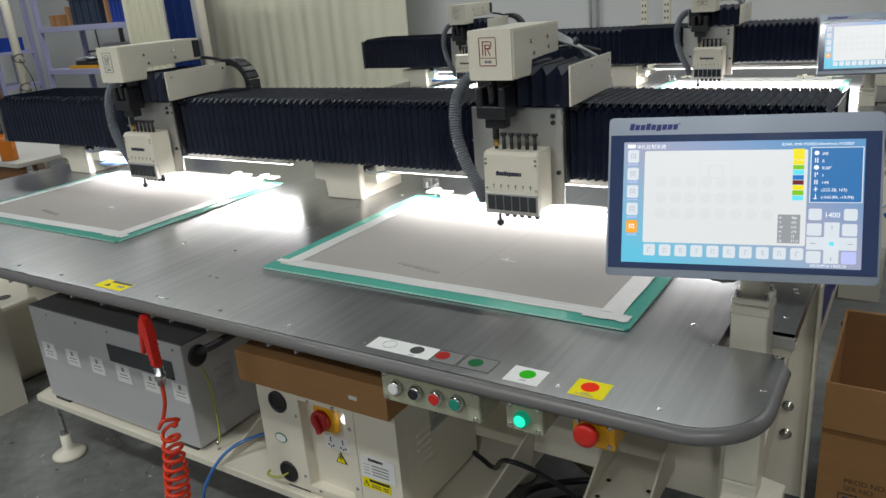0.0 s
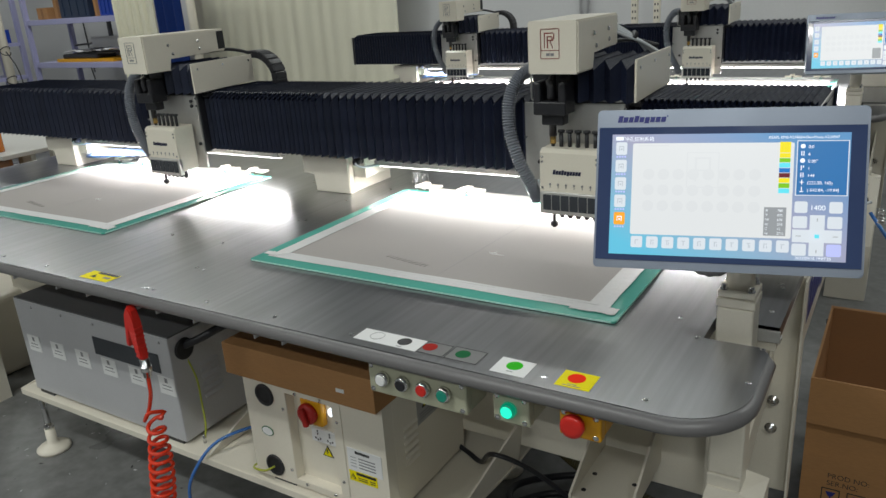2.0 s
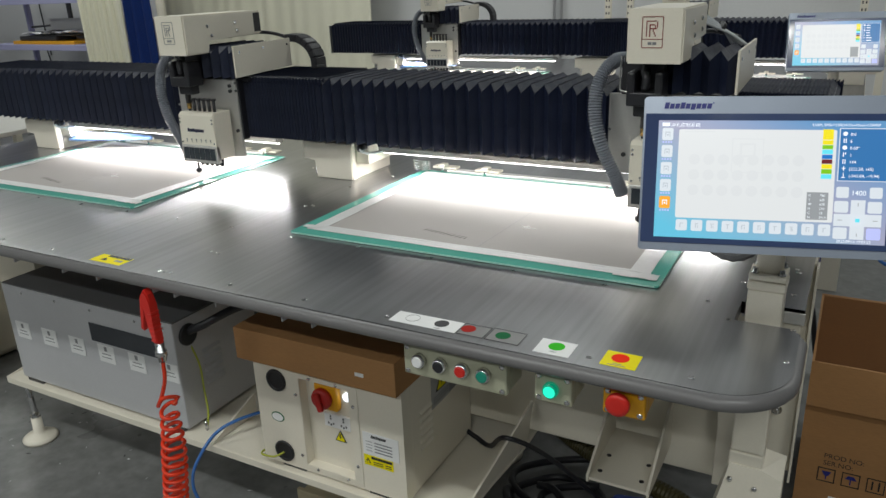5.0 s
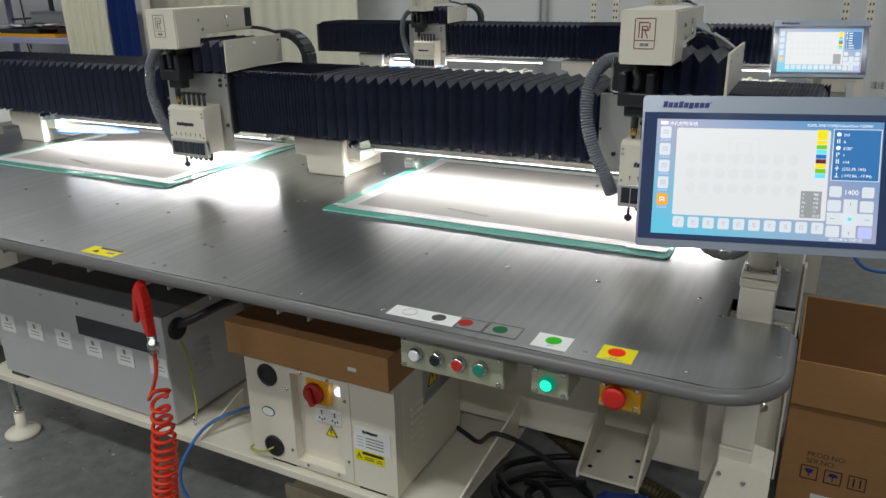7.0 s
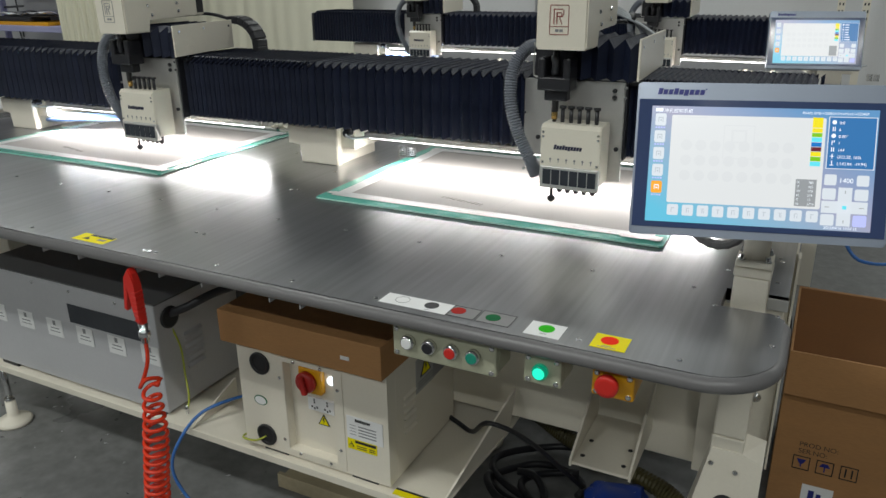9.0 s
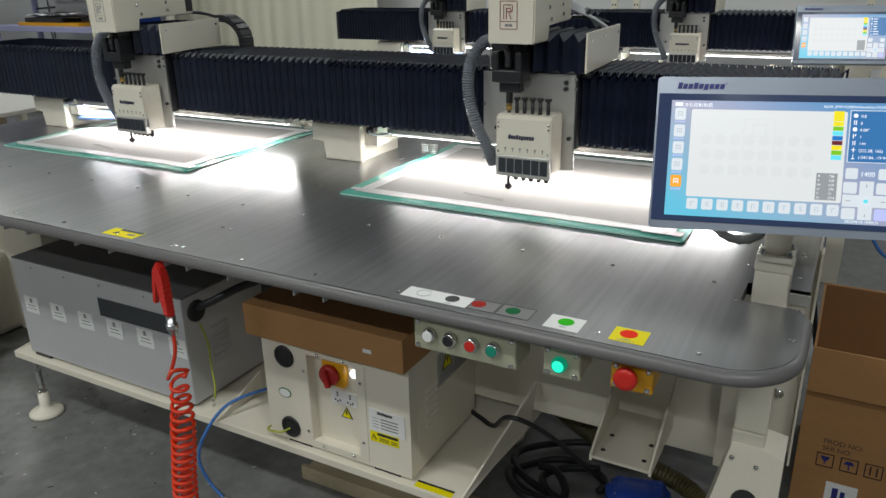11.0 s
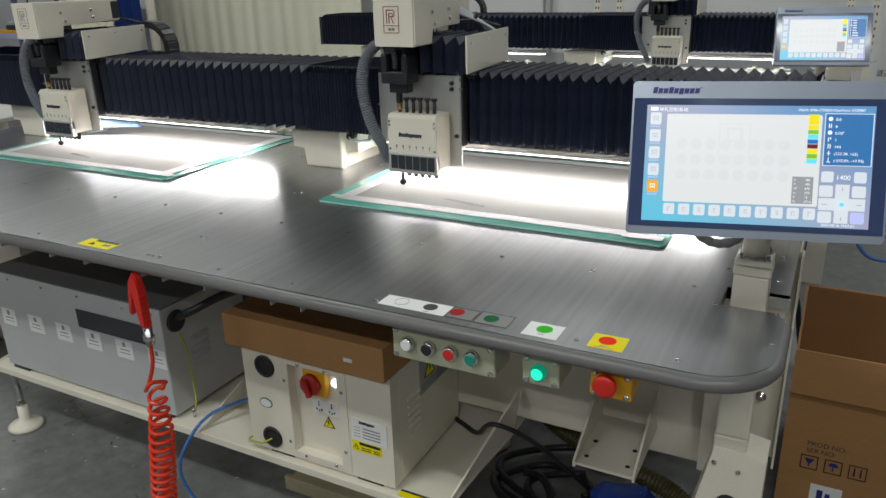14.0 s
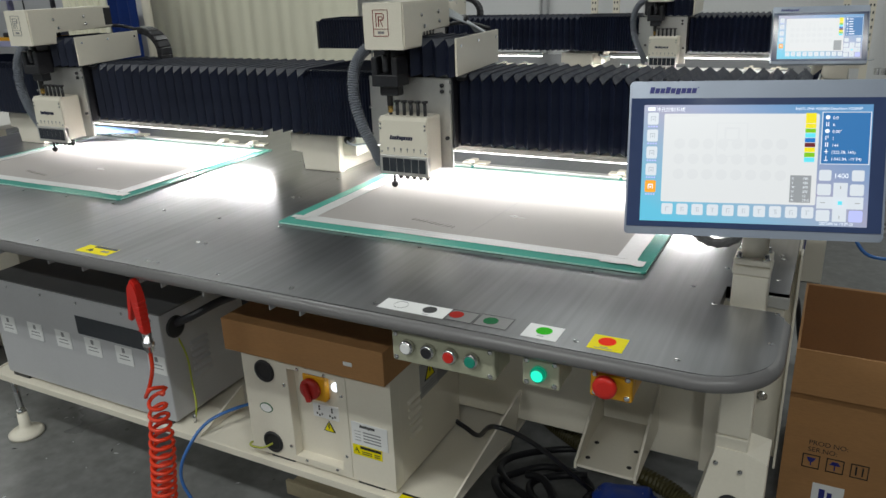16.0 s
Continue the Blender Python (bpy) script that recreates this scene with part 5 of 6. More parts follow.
tube(bm, spline([(-1.284, CY - 0.005, 0.402), (-1.31, CY - 0.02, 0.39), (-1.36, CY - 0.012, 0.378), (-1.375, CY + 0.01, 0.372), (-1.365, CY + 0.04, 0.366)], 8), 0.003, 6)
part("wire", bm, YGWIRE, wire)

# flat carton on the cabinet
fc = thing("flat_carton", "flat brown cardboard carton lying on the cabinet", "carton")
bm = bmesh.new()
box(bm, -1.388, -0.885, 0.232, 0.70, CZ + 0.002, 0.778, 0.002)
part("carton_body", bm, CARD, fc)
part("carton_label", B(-1.000, -0.975, 0.2303, 0.2317, 0.722, 0.732), WHITE, fc)
part("carton_tape", B(-1.386, -0.887, 0.455, 0.50, 0.7785, 0.7792), CARDDARK, fc)

# ---- button boxes under the edge ----
KHAKI = mat("khaki_box", (0.42, 0.42, 0.31), 0.45, var=0.03, fine=200)
bb = button_box("four_button_box", "khaki box with white, black, red and green push buttons", -0.730, -0.510, 0.893, 0.961, KHAKI)
for x, c in ((-0.693, WHITE), (-0.647, BLACK), (-0.600, REDPL), (-0.555, TEAL)):
    push_button(bb, x, 0.930, 0.036, c)
gbx = button_box("lit_button_box", "khaki box with a glowing green push button", -0.456, -0.385, 0.901, 0.962, KHAKI)
push_button(gbx, -0.423, 0.931, 0.036, glow("green_lamp", (0.02, 0.85, 0.55), 1.1), glow("green_lamp_ring", (0.0, 0.30, 0.16), 0.6))
es = button_box("emergency_stop", "yellow box with a red mushroom stop button", -0.330, -0.256, 0.908, 0.962, YELLOW)
bm = bmesh.new()
lathe(bm, [(0.011, 0), (0.011, 0.009), (0.0190, 0.011), (0.0205, 0.014), (0.0205, 0.023), (0.0190, 0.0255), (0.012, 0.0265)], (-0.299, 0.036, 0.941), "-y", 26)
part("mushroom", bm, REDPL, es)

# ---- brackets, cables and hoses under the right end ----
br = thing("hose_bracket", "cream welded bracket plate with gussets under the cross beam", "bracket")
part("bracket_plate", B(-0.455, -0.319, 0.388, 0.618, 0.488, 0.496, bevel=0.001), CREAM, br)
for x in (-0.461, -0.3185):
    bm = bmesh.new()
    prism(bm, [(0.385, 0.484), (0.62, 0.484), (0.62, 0.630), (0.56, 0.60), (0.385, 0.502)], "x", x, x + 0.006)
    part("gusset", bm, CREAM, br)
for x, y in ((-0.438, 0.422), (-0.338, 0.422), (-0.436, 0.491), (-0.338, 0.491)):
    bm = bmesh.new()
    lathe(bm, [(0.006, 0), (0.006, 0.001)], (x, y, 0.496), "z", 10)
    part("bolt_hole", bm, INK, br)
cb = thing("lower_cross_beam", "cream folded steel beam between the legs", "beam")
bm = bmesh.new()
box(bm, -1.6, -0.90, 0.632, 0.69, 0.412, 0.80, 0.004)
box(bm, -0.90, -0.150, 0.632, 0.69, 0.412, 0.955, 0.004)
part("beam_web", bm, CREAM, cb)
part("beam_return", B(-0.205, -0.151, 0.600, 0.6315, 0.412, 0.955, bevel=0.002), CREAM, cb)
for x in (-0.20, -0.62):
    bm = bmesh.new()
    prism(bm, [(x - 0.09, 0.74), (x, 0.74), (x, 0.60)], "y", 0.622, 0.631)
    part("rib", bm, CREAM, cb)
rnd = random.Random(4)
for k, (ox, oy, r) in enumerate(((-0.66, 0.74, 0.13), (-0.60, 0.80, 0.19), (-0.52, 0.70, 0.15), (-0.70, 0.66, 0.09))):
    c = thing("black_cable", "thick black cable looped on the floor under the machine", "cable", "cables on the floor")
    bm = bmesh.new()
    pts = [(ox + r * math.cos(a) * (1 + 0.18 * math.sin(2 * a + k)), oy + r * 0.85 * math.sin(a), FLOOR + 0.013 + 0.012 * k + 0.006 * math.sin(2 * a)) for a in (0.9 * k + 2 * math.pi * i / 34 for i in range(30))]
    tube(bm, pts, 0.0115, 10)
    part("cable", bm, BLACK, c)
c = thing("black_cable", "black cable running from the cabinet to the floor", "cable", "cables on the floor")
bm = bmesh.new()
tube(bm, spline([(CX1 - 0.02, 0.61, 0.375), (CX1 + 0.03, 0.60, 0.362), (-0.80, 0.57, 0.368), (-0.714, 0.49, 0.468), (-0.62, 0.55, 0.40), (-0.50, 0.68, 0.20)], 8), 0.007, 8)
part("cable", bm, BLACK, c)
bag = thing("blue_bag", "crumpled blue plastic bag with pale flecks under the bracket", "bag")
bm = bmesh.new()
bmesh.ops.create_icosphere(bm, subdivisions=4, radius=1)
for v in bm.verts:
    n = v.co.copy()
    q = Vector([math.copysign(abs(c) ** 0.55, c) for c in n])
    f = 1 + noise.noise(n * 2.1) * 0.16 + noise.noise(n * 5.0) * 0.08
    v.co = Vector((q.x * 0.085, q.y * 0.075, q.z * 0.080)) * f
    v.co.z = max(v.co.z, -0.082)
for f in bm.faces:
    f.smooth = True
flecks = bmesh.new()
rnd = random.Random(12)
for f in rnd.sample(list(bm.faces), 46):
    c, n = f.calc_center_median(), f.normal
    u = n.orthogonal().normalized() * rnd.uniform(0.0015, 0.004)
    w = n.cross(u)
    flecks.faces.new([flecks.verts.new(c + n * 0.0012 + p) for p in (u, w * 0.6, -u, -w * 0.6)])
body = part("bag_body", bm, BLUEPL, bag, at=pose(-0.385, 0.62, FLOOR + 0.084, 0, 0, 20))
tagged(part("flecks", flecks, WHITE, body), kind="stuff")
h = thing("ribbed_hose", "black and yellow ribbed suction hose on the floor", "hose")
bm = bmesh.new()
tube(bm, spline([(-0.72, 0.90, 0.26), (-0.60, 0.84, 0.245), (-0.45, 0.78, 0.24), (-0.28, 0.72, 0.235), (-0.18, 0.68, 0.19), (-0.05, 0.66, 0.14)], 30), 0.024, 12, True, 0.14)
part("hose", bm, YBHOSE, h)
board = thing("floor_board", "pale wooden board lying under the shelf", "board")
part("plank", B(-1.37, -0.80, 0.41, 0.52, FLOOR + 0.001, FLOOR + 0.045, bevel=0.002), WOODB, board)
part("tray_edge", B(-1.385, -0.80, 0.395, 0.408, FLOOR + 0.001, FLOOR + 0.05, bevel=0.001), WOODB, board)

# ---- air gun with coiled hose ----
gun = thing("air_gun", "red plastic air gun hanging on a coiled orange hose", "air gun")
GXX, GYY = -1.420, 0.010
SLIM = Matrix.Diagonal((0.78, 0.85, 1, 1))
bm = bmesh.new()
prism(bm, [(-0.013, 0.958), (0.000, 0.970), (0.014, 0.958), (0.019, 0.93), (0.020, 0.87), (0.026, 0.832), (0.004, 0.832), (-0.003, 0.87), (-0.008, 0.925), (-0.014, 0.945)], "y", -0.013, 0.013, 0.004)
part("gun_body", bm, REDPL, gun, at=pose(GXX + 0.004, GYY, 0) @ SLIM)
bm = bmesh.new()
prism(bm, [(-0.014, 0.955), (-0.008, 0.948), (-0.016, 0.90), (-0.028, 0.858), (-0.040, 0.862), (-0.028, 0.91), (-0.022, 0.945)], "y", -0.008, 0.008, 0.002)
part("trigger", bm, REDPL, gun, at=pose(GXX, GYY, 0) @ SLIM)
for i in range(7):
    part("grip_rib", B(0.0070, 0.0275, -0.0145, 0.0145, 0.838 + i * 0.012, 0.842 + i * 0.012, bevel=0.001, seg=1), REDPL, gun, at=pose(GXX, GYY, 0) @ SLIM)
bm = bmesh.new()
lathe(bm, [(0.010, 0), (0.010, 0.014), (0.014, 0.015), (0.014, 0.030), (0.010, 0.031), (0.012, 0.048), (0.008, 0.050)], (GXX + 0.017, GYY, 0.782), "z", 12)
part("connector", bm, CHROME, gun)
bm = bmesh.new()
tube(bm, spline([(GXX, GYY + 0.01, 0.955), (GXX - 0.004, GYY + 0.03, 0.985), (GXX + 0.003, GYY + 0.05, 0.97)], 5), 0.003, 6)
part("hook", bm, CHROME, gun)
bm = bmesh.new()
pts = spline([(GXX + 0.017, GYY, 0.785), (GXX + 0.012, GYY, 0.73), (GXX - 0.012, GYY, 0.675), (GXX - 0.005, GYY - 0.02, 0.662), (GXX + 0.02, GYY - 0.02, 0.69), (GXX + 0.025, GYY + 0.02, 0.675)], 8)
turns, top, bottom = 24, 0.668, 0.145
for i in range(turns * 22):
    a = 2 * math.pi * i / 22
    f = i / (turns * 22)
    zz = top - (top - bottom) * f ** 0.86
    r = 0.018 + 0.010 * min(1, f * 5)
    pts.append(Vector((GXX + 0.014 + r * math.cos(a) + 0.004 * math.sin(f * 9), GYY - 0.005 - 0.055 * f + r * math.sin(a), zz + 0.004 * math.sin(a))))
pts.append(Vector((GXX + 0.02, GYY - 0.10, FLOOR + 0.01)))
tube(bm, pts, 0.0052, 7)
part("coiled_hose", bm, ORANGE, gun)

bt = thing("blue_air_tube", "blue air tube drooping from the shelf to the floor", "tube")
bm = bmesh.new()
tube(bm, spline([(-1.38, 0.52, 0.40), (-1.46, 0.42, 0.405), (-1.54, 0.28, 0.395), (-1.575, 0.20, 0.32), (-1.60, 0.19, 0.23), (-1.58, 0.20, 0.15), (-1.53, 0.20, 0.112)], 8), 0.0050, 8)
part("tube", bm, BLUETUBE, bt)
bm = bmesh.new()
tube(bm, [(-1.532, 0.20, 0.113), (-1.50, 0.20, 0.110)], 0.008, 8)
part("coupling", bm, CHROME, bt)

# ---- cartons and covers on the floor ----
oc = thing("open_carton", "tall open brown cardboard carton with printed handling marks", "carton")
KX0, KX1, KY0, KY1, KZ = -0.022, 0.56, 0.936, 1.42, 0.632
w = 0.006
part("front_side", B(KX0, KX1, KY0, KY0 + w, FLOOR, KZ), CARD, oc)
part("back_side", B(KX0, KX1, KY1 - w, KY1, FLOOR, KZ), CARDDARK, oc)
part("end_side", B(KX0, KX0 + w, KY0 + w, KY1 - w, FLOOR, KZ), CARD, oc)
part("end_side", B(KX1 - w, KX1, KY0 + w, KY1 - w, FLOOR, KZ), CARD, oc)
part("base", B(KX0 + w, KX1 - w, KY0 + w, KY1 - w, FLOOR, FLOOR + w), CARDDARK, oc)
part("back_flap", B(0, KX1 - KX0, 0, w, -0.15, 0), CARD, oc, at=pose(KX0, KY1 + 0.002, KZ, 6))
part("end_flap", B(0, w, 0.02, KY1 - KY0 - 0.02, 0, 0.15), CARD, oc, at=pose(KX1, KY0, KZ, 0, 50))
part("front_flap", B(0, KX1 - KX0, -0.005, 0, -0.126, 0), CARD, oc, at=pose(KX0, KY0 - 0.003, KZ + 0.003, -5))
letters("print", "PROD NO:", 0.0205, INK, oc, pose(0.040, KY0 - 0.0002, 0.348, 90))
letters("print", "SER.NO:", 0.0205, INK, oc, pose(0.040, KY0 - 0.0002, 0.326, 90))
IY = KY0 - 0.0002
for i in range(3):
    x, z0 = 0.030 + i * 0.060, 0.272
    bm = bmesh.new()
    for a, b, c, d in ((0, 0.044, 0.0415, 0.044), (0, 0.044, 0, 0.0025), (0, 0.0025, 0, 0.044), (0.0415, 0.044, 0, 0.044)):
        box(bm, x + a, x + b, IY - 0.001, IY, z0 + c, z0 + d)
    mk = part("handling_mark", bm, INK, oc)
    bm = bmesh.new()
    if i == 0:
        prism(bm, [(x + 0.010, z0 + 0.034), (x + 0.034, z0 + 0.034), (x + 0.028, z0 + 0.022), (x + 0.0235, z0 + 0.019), (x + 0.0235, z0 + 0.009), (x + 0.0205, z0 + 0.009), (x + 0.0205, z0 + 0.019), (x + 0.016, z0 + 0.022)], "y", IY - 0.001, IY)
    elif i == 1:
        prism(bm, [(x + 0.008, z0 + 0.024), (x + 0.015, z0 + 0.035), (x + 0.029, z0 + 0.035), (x + 0.036, z0 + 0.024), (x + 0.0235, z0 + 0.024), (x + 0.0235, z0 + 0.008), (x + 0.0205, z0 + 0.008), (x + 0.0205, z0 + 0.024)], "y", IY - 0.001, IY)
    else:
        box(bm, x + 0.012, x + 0.016, IY - 0.001, IY, z0 + 0.009, z0 + 0.036)
        box(bm, x + 0.028, x + 0.032, IY - 0.001, IY, z0 + 0.009, z0 + 0.036)
    part("mark_figure", bm, NAVY if i < 2 else INK, mk)
wl = part("paper_patch", B(0.065, 0.145, IY - 0.0014, IY, 0.13, 0.228), WHITE, oc)
part("patch_print", B(0.083, 0.098, IY - 0.0020, IY - 0.0015, 0.14, 0.212), NAVY, wl)
part("patch_print", B(0.104, 0.116, IY - 0.0020, IY - 0.0015, 0.14, 0.205), NAVY, wl)

pc = thing("beige_cover_box", "beige moulded machine cover standing on the floor", "cover")
bm = bmesh.new()
box(bm, -3.72, -3.225, 0.47, 0.95, FLOOR + 0.001, 0.47, 0.03, 3)
part("cover_shell", bm, CREAM, pc)
bm = bmesh.new()
lathe(bm, [(0.03, 0), (0.03, 0.002)], (-3.36, 0.60, 0.4705), "z", 20)
part("cover_hole", bm, INK, pc)
lc = thing("brown_carton", "closed brown cardboard carton behind the beige cover", "carton", "cartons on the floor")
part("carton_body", B(-3.95, -3.40, 1.0, 1.5, FLOOR + 0.001, 0.74, bevel=0.003), CARD, lc)
part("carton_tape", B(-3.95, -3.40, 1.22, 1.27, 0.7405, 0.741), CARDDARK, lc)

# ---- work bench to the left with a bottle ----
bench = thing("side_bench", "grey-topped work bench with a brown wooden front", "bench")
part("bench_top", B(-5.6, -4.15, 1.22, 2.4, 0.885, 0.91, bevel=0.003), PALETOP, bench)
part("bench_front", B(-5.6, -4.17, 1.26, 1.28, 0.58, 0.884), BROWNW, bench)
for x, y in ((-5.55, 1.4), (-4.33, 1.4), (-5.55, 2.3), (-4.33, 2.3)):
    part("bench_leg", B(x, x + 0.05, y, y + 0.05, FLOOR, 0.884, bevel=0.002), CREAM, bench)
bottle = thing("glue_bottle", "amber plastic bottle with a dark cap on the bench", "bottle")
bm = bmesh.new()
lathe(bm, [(0.044, 0), (0.046, 0.01), (0.046, 0.12), (0.036, 0.145), (0.016, 0.155)], (-4.335, 1.29, 0.9102), "z", 24)
part("bottle_body", bm, AMBER, bottle)
bm = bmesh.new()
lathe(bm, [(0.020, 0), (0.020, 0.025), (0.012, 0.035), (0.006, 0.06)], (-4.335, 1.29, 1.0655), "z", 16)
part("cap", bm, BLACK, bottle)

# ---- the far side of the room ----
def drape(name, label, x0, x1, y, z0, z1, material, waves, depth, seed, category="curtain"):
    rnd = random.Random(seed)
    bm = bmesh.new()
    n = int(waves * 10)
    ph = [rnd.uniform(0, 6.3) for _ in range(4)]
    def off(f, z):
        s = f * waves * 2 * math.pi
        return depth * (math.sin(s + 0.5 * math.sin(s * 0.37 + ph[0])) + 0.4 * math.sin(s * 0.53 + ph[1] + 0.3 * z)) * (0.85 + 0.15 * math.sin(3 * z + ph[2]))
    cols = []
    for i in range(n + 1):
        f = i / n
        cols.append([bm.verts.new((x0 + (x1 - x0) * f, y + off(f, z0 + (z1 - z0) * k / 6), z0 + (z1 - z0) * k / 6)) for k in range(7)])
    for a, b in zip(cols, cols[1:]):
        for k in range(6):
            f = bm.faces.new((a[k], b[k], b[k + 1], a[k + 1]))
            f.smooth = True
    ob = part(name, bm, material)
    so = ob.modifiers.new("thickness", "SOLIDIFY")
    so.thickness = 0.004
    return tagged(ob, label, category)


drape("cream_curtain", "wide cream pleated curtain hanging before the wall", -6.95, -4.17, 5.20, 0.14, 3.2, CURTAIN, 16, 0.008, 2)
drape("cream_cloth", "gathered cream cloth hanging beside the shelving", -7.04, -6.42, 4.2, 0.14, 3.0, CURTAIN, 11, 0.03, 4, "cloth")
drape("blue_cloth", "dark blue cloth hanging beside the cream curtain", -6.39, -6.02, 4.22, 0.14, 3.0, BLUEROLL, 2, 0.03, 6, "cloth")
pole = thing("cream_pole", "cream upright pole between the hanging cloths", "pole", "poles")
bm = bmesh.new()
cyl(bm, (-5.93, 4.25, FLOOR), (-5.93, 4.25, 3.2), 0.042, 14)
part("tube", bm, CREAM, pole)

rack = thing("shelf_rack", "lavender steel rack with bins and trays", "rack")
for x in (-8.92, -6.95):
    for y in (4.32, 4.86):
        part("upright", B(x, x + 0.05, y, y + 0.05, FLOOR, 2.6), LAVENDER, rack)
for z in (0.42, 1.045, 1.53, 2.15):
    part("rack_shelf", B(-8.87, -6.90, 4.33, 4.90, z, z + 0.06, bevel=0.003), LAVENDER, rack)
bm = bmesh.new()
tube(bm, [(-8.87, 4.885, 1.26), (-8.07, 4.885, 1.30)], 0.012, 8)
part("brace", bm, GREYTOP, rack)
part("brace", B(-8.11, -8.06, 4.84, 4.87, 1.05, 1.528), GREYTOP, rack)


def crate(name, label, x0, x1, y0, y1, z, h, material, cat="bin"):
    b = thing(name, label, cat, "bins on the rack")
    bm = bmesh.new()
    t = 0.012
    box(bm, x0, x1, y0, y1, z + 0.0005, z + t)
    for a in ((x0, x1, y0, y0 + t), (x0, x1, y1 - t, y1), (x0, x0 + t, y0 + t, y1 - t), (x1 - t, x1, y0 + t, y1 - t)):
        box(bm, *a, z + t, z + h)
    part("bin_body", bm, material, b)
    part("bin_rim", B(x0 - 0.012, x1 + 0.012, y0 - 0.012, y0 - 0.001, z + h - 0.03, z + h), material, b)
    for i in range(4):
        xx = x0 + (x1 - x0) * (i + 0.5) / 4
        part("bin_rib", B(xx, xx + 0.012, y0 - 0.008, y0 - 0.0005, z + 0.02, z + h - 0.035), material, b)
    return b


SHZ = 1.5905
crate("storage_bin", "dark blue plastic storage bin on the rack", -8.25, -7.72, 4.38, 4.8, SHZ, 0.30, BIN)
crate("storage_bin", "bright blue plastic storage bin on the rack", -7.53, -7.27, 4.38, 4.8, SHZ, 0.26, BLUEPL)


def carton(label, x0, x1, y0, y1, z0, z1):
    k = thing("small_carton", label, "carton", "cartons on the rack")
    part("carton_body", B(x0, x1, y0, y1, z0, z1, bevel=0.003), CARD, k)
    part("carton_tape", B((x0 + x1) / 2 - 0.02, (x0 + x1) / 2 + 0.02, y0 - 0.001, y0 - 0.0003, z0 + 0.01, z1 - 0.01), CARDDARK, k)


carton("tall brown carton between two bins on the rack", -7.68, -7.55, 4.42, 4.75, SHZ, 1.96)
carton("small brown carton at the end of the rack", -8.77, -8.57, 4.42, 4.7, SHZ, 1.72)
carton("crushed brown carton beside the dark bin", -8.47, -8.3, 4.45, 4.75, SHZ, 1.80)
k = thing("white_sheet_stack", "white sheets lying over the dark bin", "sheets")
part("sheet", B(-8.42, -7.87, 4.4, 4.75, 1.8925, 1.915), WALL, k)
part("sheet", B(-8.37, -7.97, 4.42, 4.7, 1.9155, 1.935), WALL, k)
k = thing("orange_tray", "orange tray with dark tools on the rack", "tray")
part("tray", B(-8.52, -7.47, 4.38, 4.75, 1.1055, 1.14, bevel=0.003), YELLOW, k)
part("tool_roll", B(-8.42, -7.77, 4.40, 4.65, 1.1405, 1.19, bevel=0.01), BLACK, k)
part("tool_bar", B(-8.27, -7.57, 4.45, 4.7, 1.1905, 1.205, bevel=0.004), GREYTOP, k)
rnd = random.Random(21)
for i in range(5):
    k = thing("sheet_pack", "crumpled clear and grey packing sheets over the tray", "packing", "packing sheets on the rack")
    bm = bmesh.new()
    x0, z0 = -8.40 + i * 0.17, 1.207 + 0.003 * i
    grid = [[bm.verts.new((x0 + 0.075 * a, 4.40 + 0.09 * b, z0 + rnd.uniform(0, 0.035))) for b in range(4)] for a in range(5)]
    for a in range(4):
        for b in range(3):
            bm.faces.new((grid[a][b], grid[a + 1][b], grid[a + 1][b + 1], grid[a][b + 1]))
    ob = part("sheet", bm, (GREYBOX, WALL, GREYTOP)[i % 3], k)
    ob.modifiers.new("thickness", "SOLIDIFY").thickness = 0.003
k = thing("leaning_board", "grey board leaning at the back of the rack", "board")
part("board", B(-8.37, -7.27, 4.78, 4.80, 1.1055, 1.36), WALL, k)
for i in range(8):
    k = thing("file_folder", "grey folder standing on the rack", "folder", "folders on the rack")
    part("folder", B(-8.07 + i * 0.06, -8.02 + i * 0.06, 4.40, 4.7, 0.4805, 0.80), GREYBOX if i % 2 else GREYTOP, k)
rk = thing("shelf_rack", "lavender steel rack end beside the wall", "rack")
for x, y in ((-9.95, 4.0), (-9.45, 4.0), (-9.95, 4.5), (-9.45, 4.5)):
    part("upright", B(x, x + 0.05, y, y + 0.05, FLOOR, 2.6), LAVENDER, rk)
for z in (0.9, 1.3):
    part("rack_shelf", B(-9.94, -9.41, 4.01, 4.54, z, z + 0.04), LAVENDER, rk)
crate("storage_bin", "blue plastic bin on the rack end", -9.88, -9.5, 4.05, 4.45, 1.3405, 0.16, BLUEPL)
k = thing("standing_board", "brown board standing against the rack", "board")
part("board", B(-9.9, -9.42, 3.94, 3.98, FLOOR, 1.22), BROWNW, k)
pole = thing("cream_pole", "cream upright pole tied with cables near the rack", "pole", "poles")
bm = bmesh.new()
cyl(bm, (-8.16, 3.6, FLOOR), (-8.16, 3.6, 3.2), 0.045, 14)
part("tube", bm, CREAM, pole)
for z, tilt in ((1.32, 0.03), (1.29, -0.03), (1.02, 0.025), (0.98, -0.02)):
    bm = bmesh.new()
    tube(bm, [(-8.16 + 0.05 * math.cos(a), 3.6 + 0.05 * math.sin(a), z + tilt * math.cos(a)) for a in (2 * math.pi * q / 16 for q in range(17))], 0.005, 6, False)
    part("wrapped_cable", bm, BLACK, pole)
bm = bmesh.new()
tube(bm, spline([(-8.11, 3.58, 1.30), (-7.98, 3.58, 1.15), (-7.93, 3.58, 0.98), (-7.95, 3.58, 0.7)], 6), 0.006, 6)
part("hanging_cable", bm, BLACK, pole)
bm = bmesh.new()
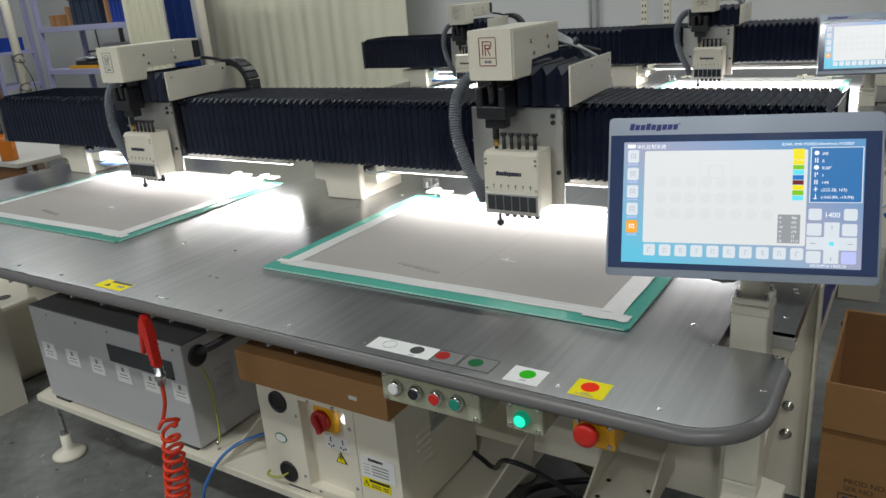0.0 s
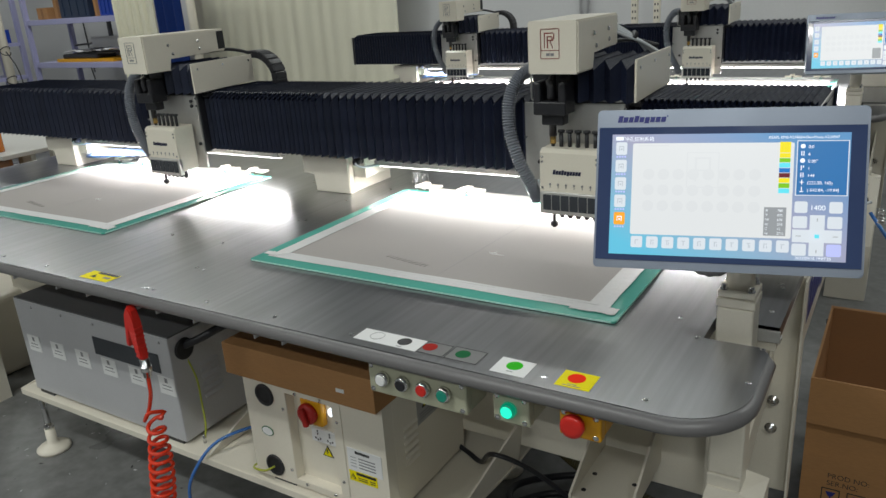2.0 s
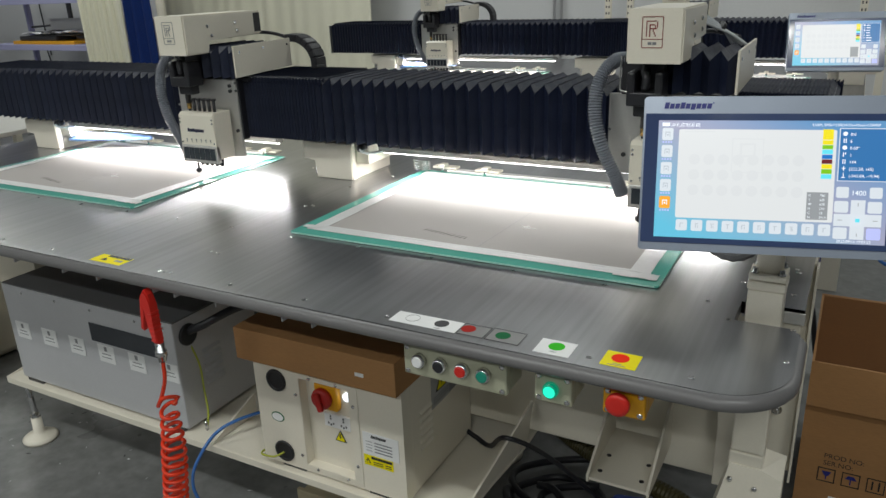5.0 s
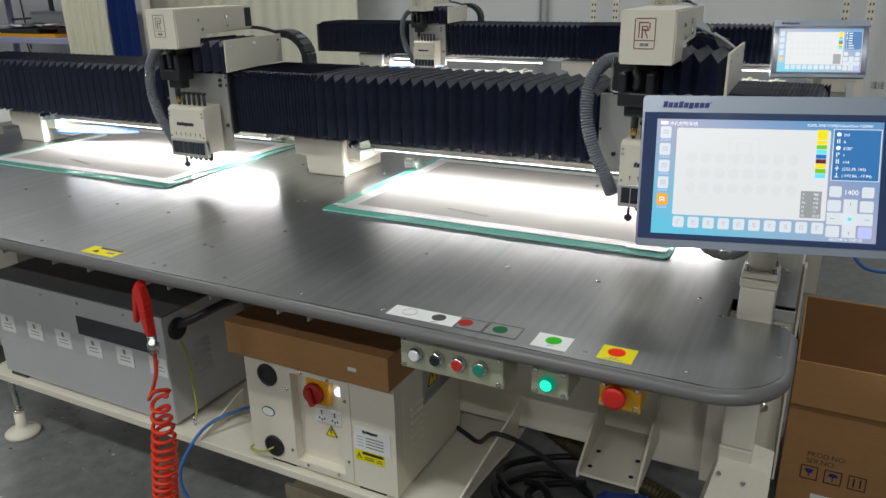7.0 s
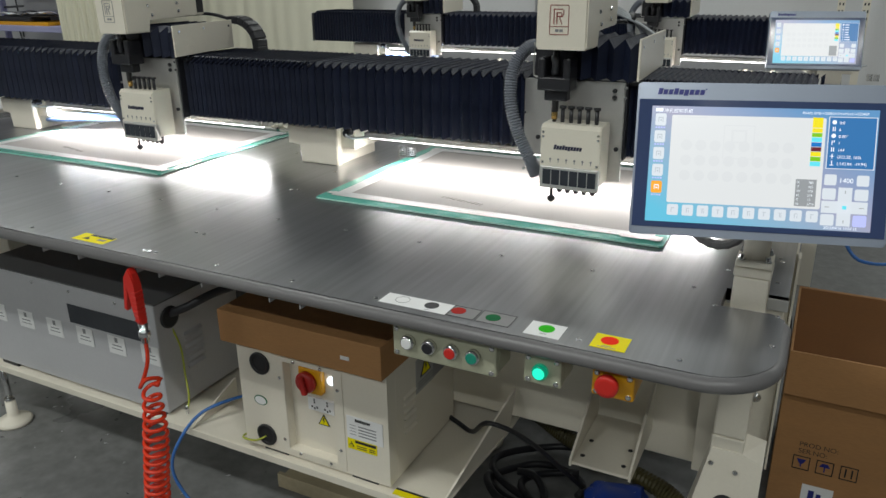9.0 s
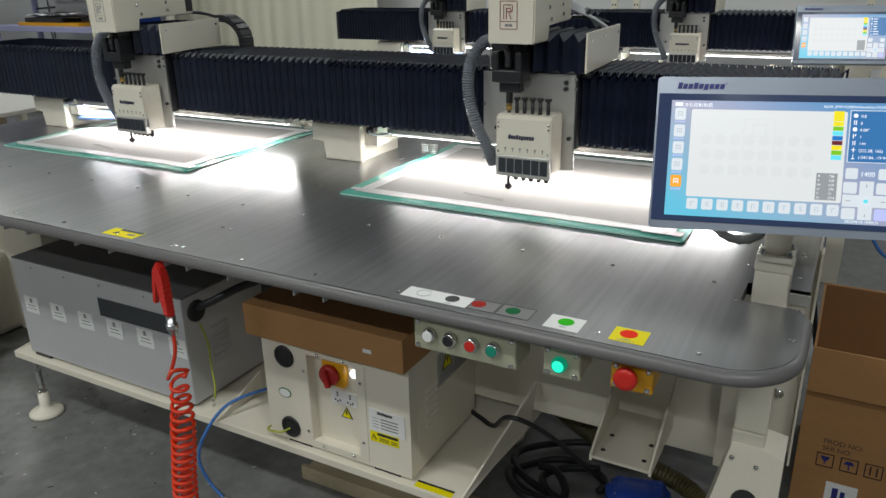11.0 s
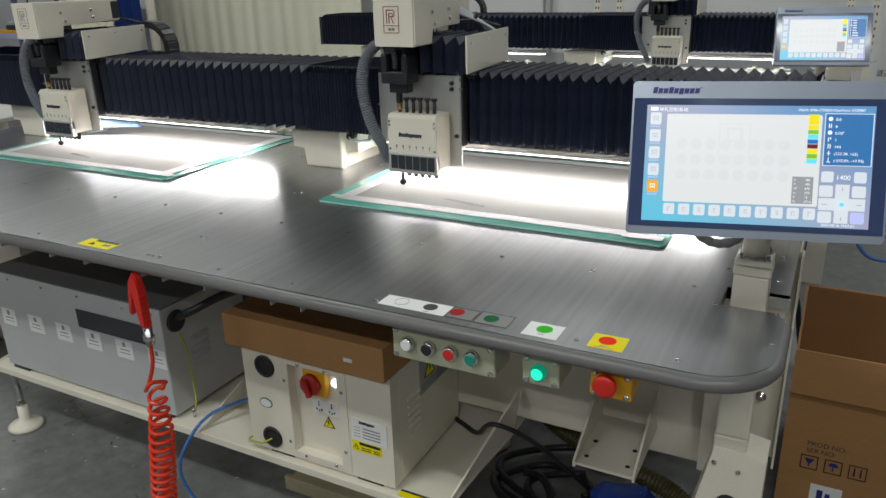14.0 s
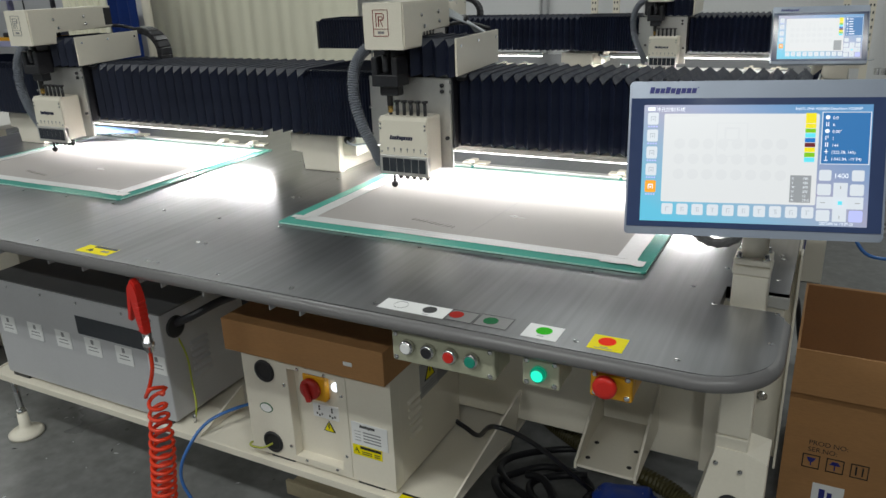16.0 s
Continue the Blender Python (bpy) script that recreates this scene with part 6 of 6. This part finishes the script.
tube(bm, [(-8.16, 3.6, 0.95), (-8.55, 3.6, 0.55)], 0.03, 10)
part("strut", bm, CREAM, pole)
k = thing("wall_cable", "red and black cables hanging down the wall", "cable")
for q, (dx, mm, z0, z1) in enumerate(((0, REDINK, 1.0, 2.2), (0.28, BLACK, 0.75, 1.15), (0.31, BLACK, 0.85, 2.2))):
    bm = bmesh.new()
    tube(bm, spline([(-9.95 + dx, 5.58, z1), (-9.97 + dx, 5.58, (z0 + z1) / 2), (-9.93 + dx, 5.58, z0)], 6), 0.008, 6)
    part("cable", bm, mm, k)

for x in (-2.465, -2.40):
    k = thing("wall_conduit", "grey conduit pipe running up the wall", "pipe", "conduits")
    bm = bmesh.new()
    cyl(bm, (x, 5.57, FLOOR), (x, 5.57, 4.2), 0.013, 10)
    part("pipe", bm, GREYBOX, k)
for x in (-1.87, -1.69, -0.03, 0.13):
    k = thing("slotted_upright", "pale slotted steel upright by the wall", "upright", "slotted uprights")
    part("post", B(x - 0.025, x + 0.025, 5.2, 5.24, FLOOR, 2.8, bevel=0.002), CREAM, k)
    bm = bmesh.new()
    for i in range(26):
        for dx in (-0.011, 0.011):
            box(bm, x + dx - 0.005, x + dx + 0.005, 5.1985, 5.1999, 0.9 + i * 0.05, 0.918 + i * 0.05)
    tagged(part("slot_rows", bm, INK, k), kind="stuff")
k = thing("floor_cable", "black cable trailing over the floor", "cable", "cables on the floor")
bm = bmesh.new()
tube(bm, spline([(-0.05, 1.85, FLOOR + 0.3), (0.02, 1.9, FLOOR + 0.012), (0.25, 1.8, FLOOR + 0.012), (0.5, 2.1, FLOOR + 0.012), (0.7, 2.6, FLOOR + 0.012), (1.2, 2.8, FLOOR + 0.012)], 8), 0.010, 8)
part("cable", bm, BLACK, k)
k = thing("floor_hose", "blue hose looped over the floor", "hose")
bm = bmesh.new()
tube(bm, spline([(0.02, 2.6, 0.6), (0.10, 2.5, 0.52), (0.2, 2.45, 0.40), (0.38, 2.5, 0.42), (0.4, 2.6, 0.6), (0.3, 2.65, 0.62)], 8), 0.008, 8)
part("hose", bm, BLUETUBE, k)


# small flakes and clippings on the floor
rnd = random.Random(31)
for name, label, material, count in (("floor_clippings", "pale clippings scattered over the floor", WALL, 70), ("floor_flakes", "dark flakes and scraps scattered over the floor", BLACK, 90)):
    bm = bmesh.new()
    for _ in range(count):
        x, y, r, a = rnd.uniform(-3.4, -0.9), rnd.uniform(-0.5, 0.5), rnd.uniform(0.0015, 0.005), rnd.uniform(0, 3.14)
        u, v = Vector((math.cos(a), math.sin(a), 0)) * r * rnd.uniform(1, 3), Vector((-math.sin(a), math.cos(a), 0)) * r * 0.5
        c = Vector((x, y, FLOOR + 0.002))
        lo = [bm.verts.new(c + p) for p in (u, v, -u, -v)]
        hi = bm.verts.new(c + Vector((0, 0, r * 0.5)))
        bm.faces.new(lo[::-1])
        for k in range(4):
            bm.faces.new((lo[k], lo[(k + 1) % 4], hi))
    tagged(part(name, bm, material), label, "debris", kind="stuff")


# ---- motion ----
HEAD_KEYS = ((0, -0.787), (0.5, -0.739), (1, -0.691), (1.5, -0.643), (2, -0.593), (2.5, -0.544), (3, -0.497), (3.5, -0.449), (4, -0.406), (4.2, -0.402), (6.3, -0.402), (7, -0.408), (7.5, -0.458), (8, -0.506), (8.2, -0.525),
             (10.3, -0.725), (10.5, -0.744), (11, -0.790), (11.5, -0.837), (12, -0.883), (12.5, -0.930), (13, -0.977), (13.5, -1.023), (14, -1.069), (14.4, -1.091), (16, -1.091))
FRAME_KEYS = ((0, 0.294), (4.0, 0.298), (4.2, 0.311), (6.3, 0.513), (6.5, 0.526), (6.8, 0.556), (7.0, 0.569), (7.2, 0.573), (14.1, 0.571), (14.3, 0.559), (14.5, 0.539), (15, 0.492), (15.5, 0.444), (16, 0.397))


def motions():
    for head, shift in zip(FRONT_HEADS, (-PITCH, 0.0)):
        walk(head, [(t, pose(x + shift, 0, 0)) for t, x in HEAD_KEYS])
    for ob, which, i, count in FRONT_PLEATS:
        walk(ob, [(t, pose(pleat_x(which, i, count, x - PITCH, x), 0, 0)) for t, x in HEAD_KEYS])
    walk(FRAME_R, [(t, pose(FX0, y, 0)) for t, y in FRAME_KEYS])
    walk(FRAME_L, [(t, pose(FX0 - 1.585, y, 0)) for t, y in FRAME_KEYS])


motions()
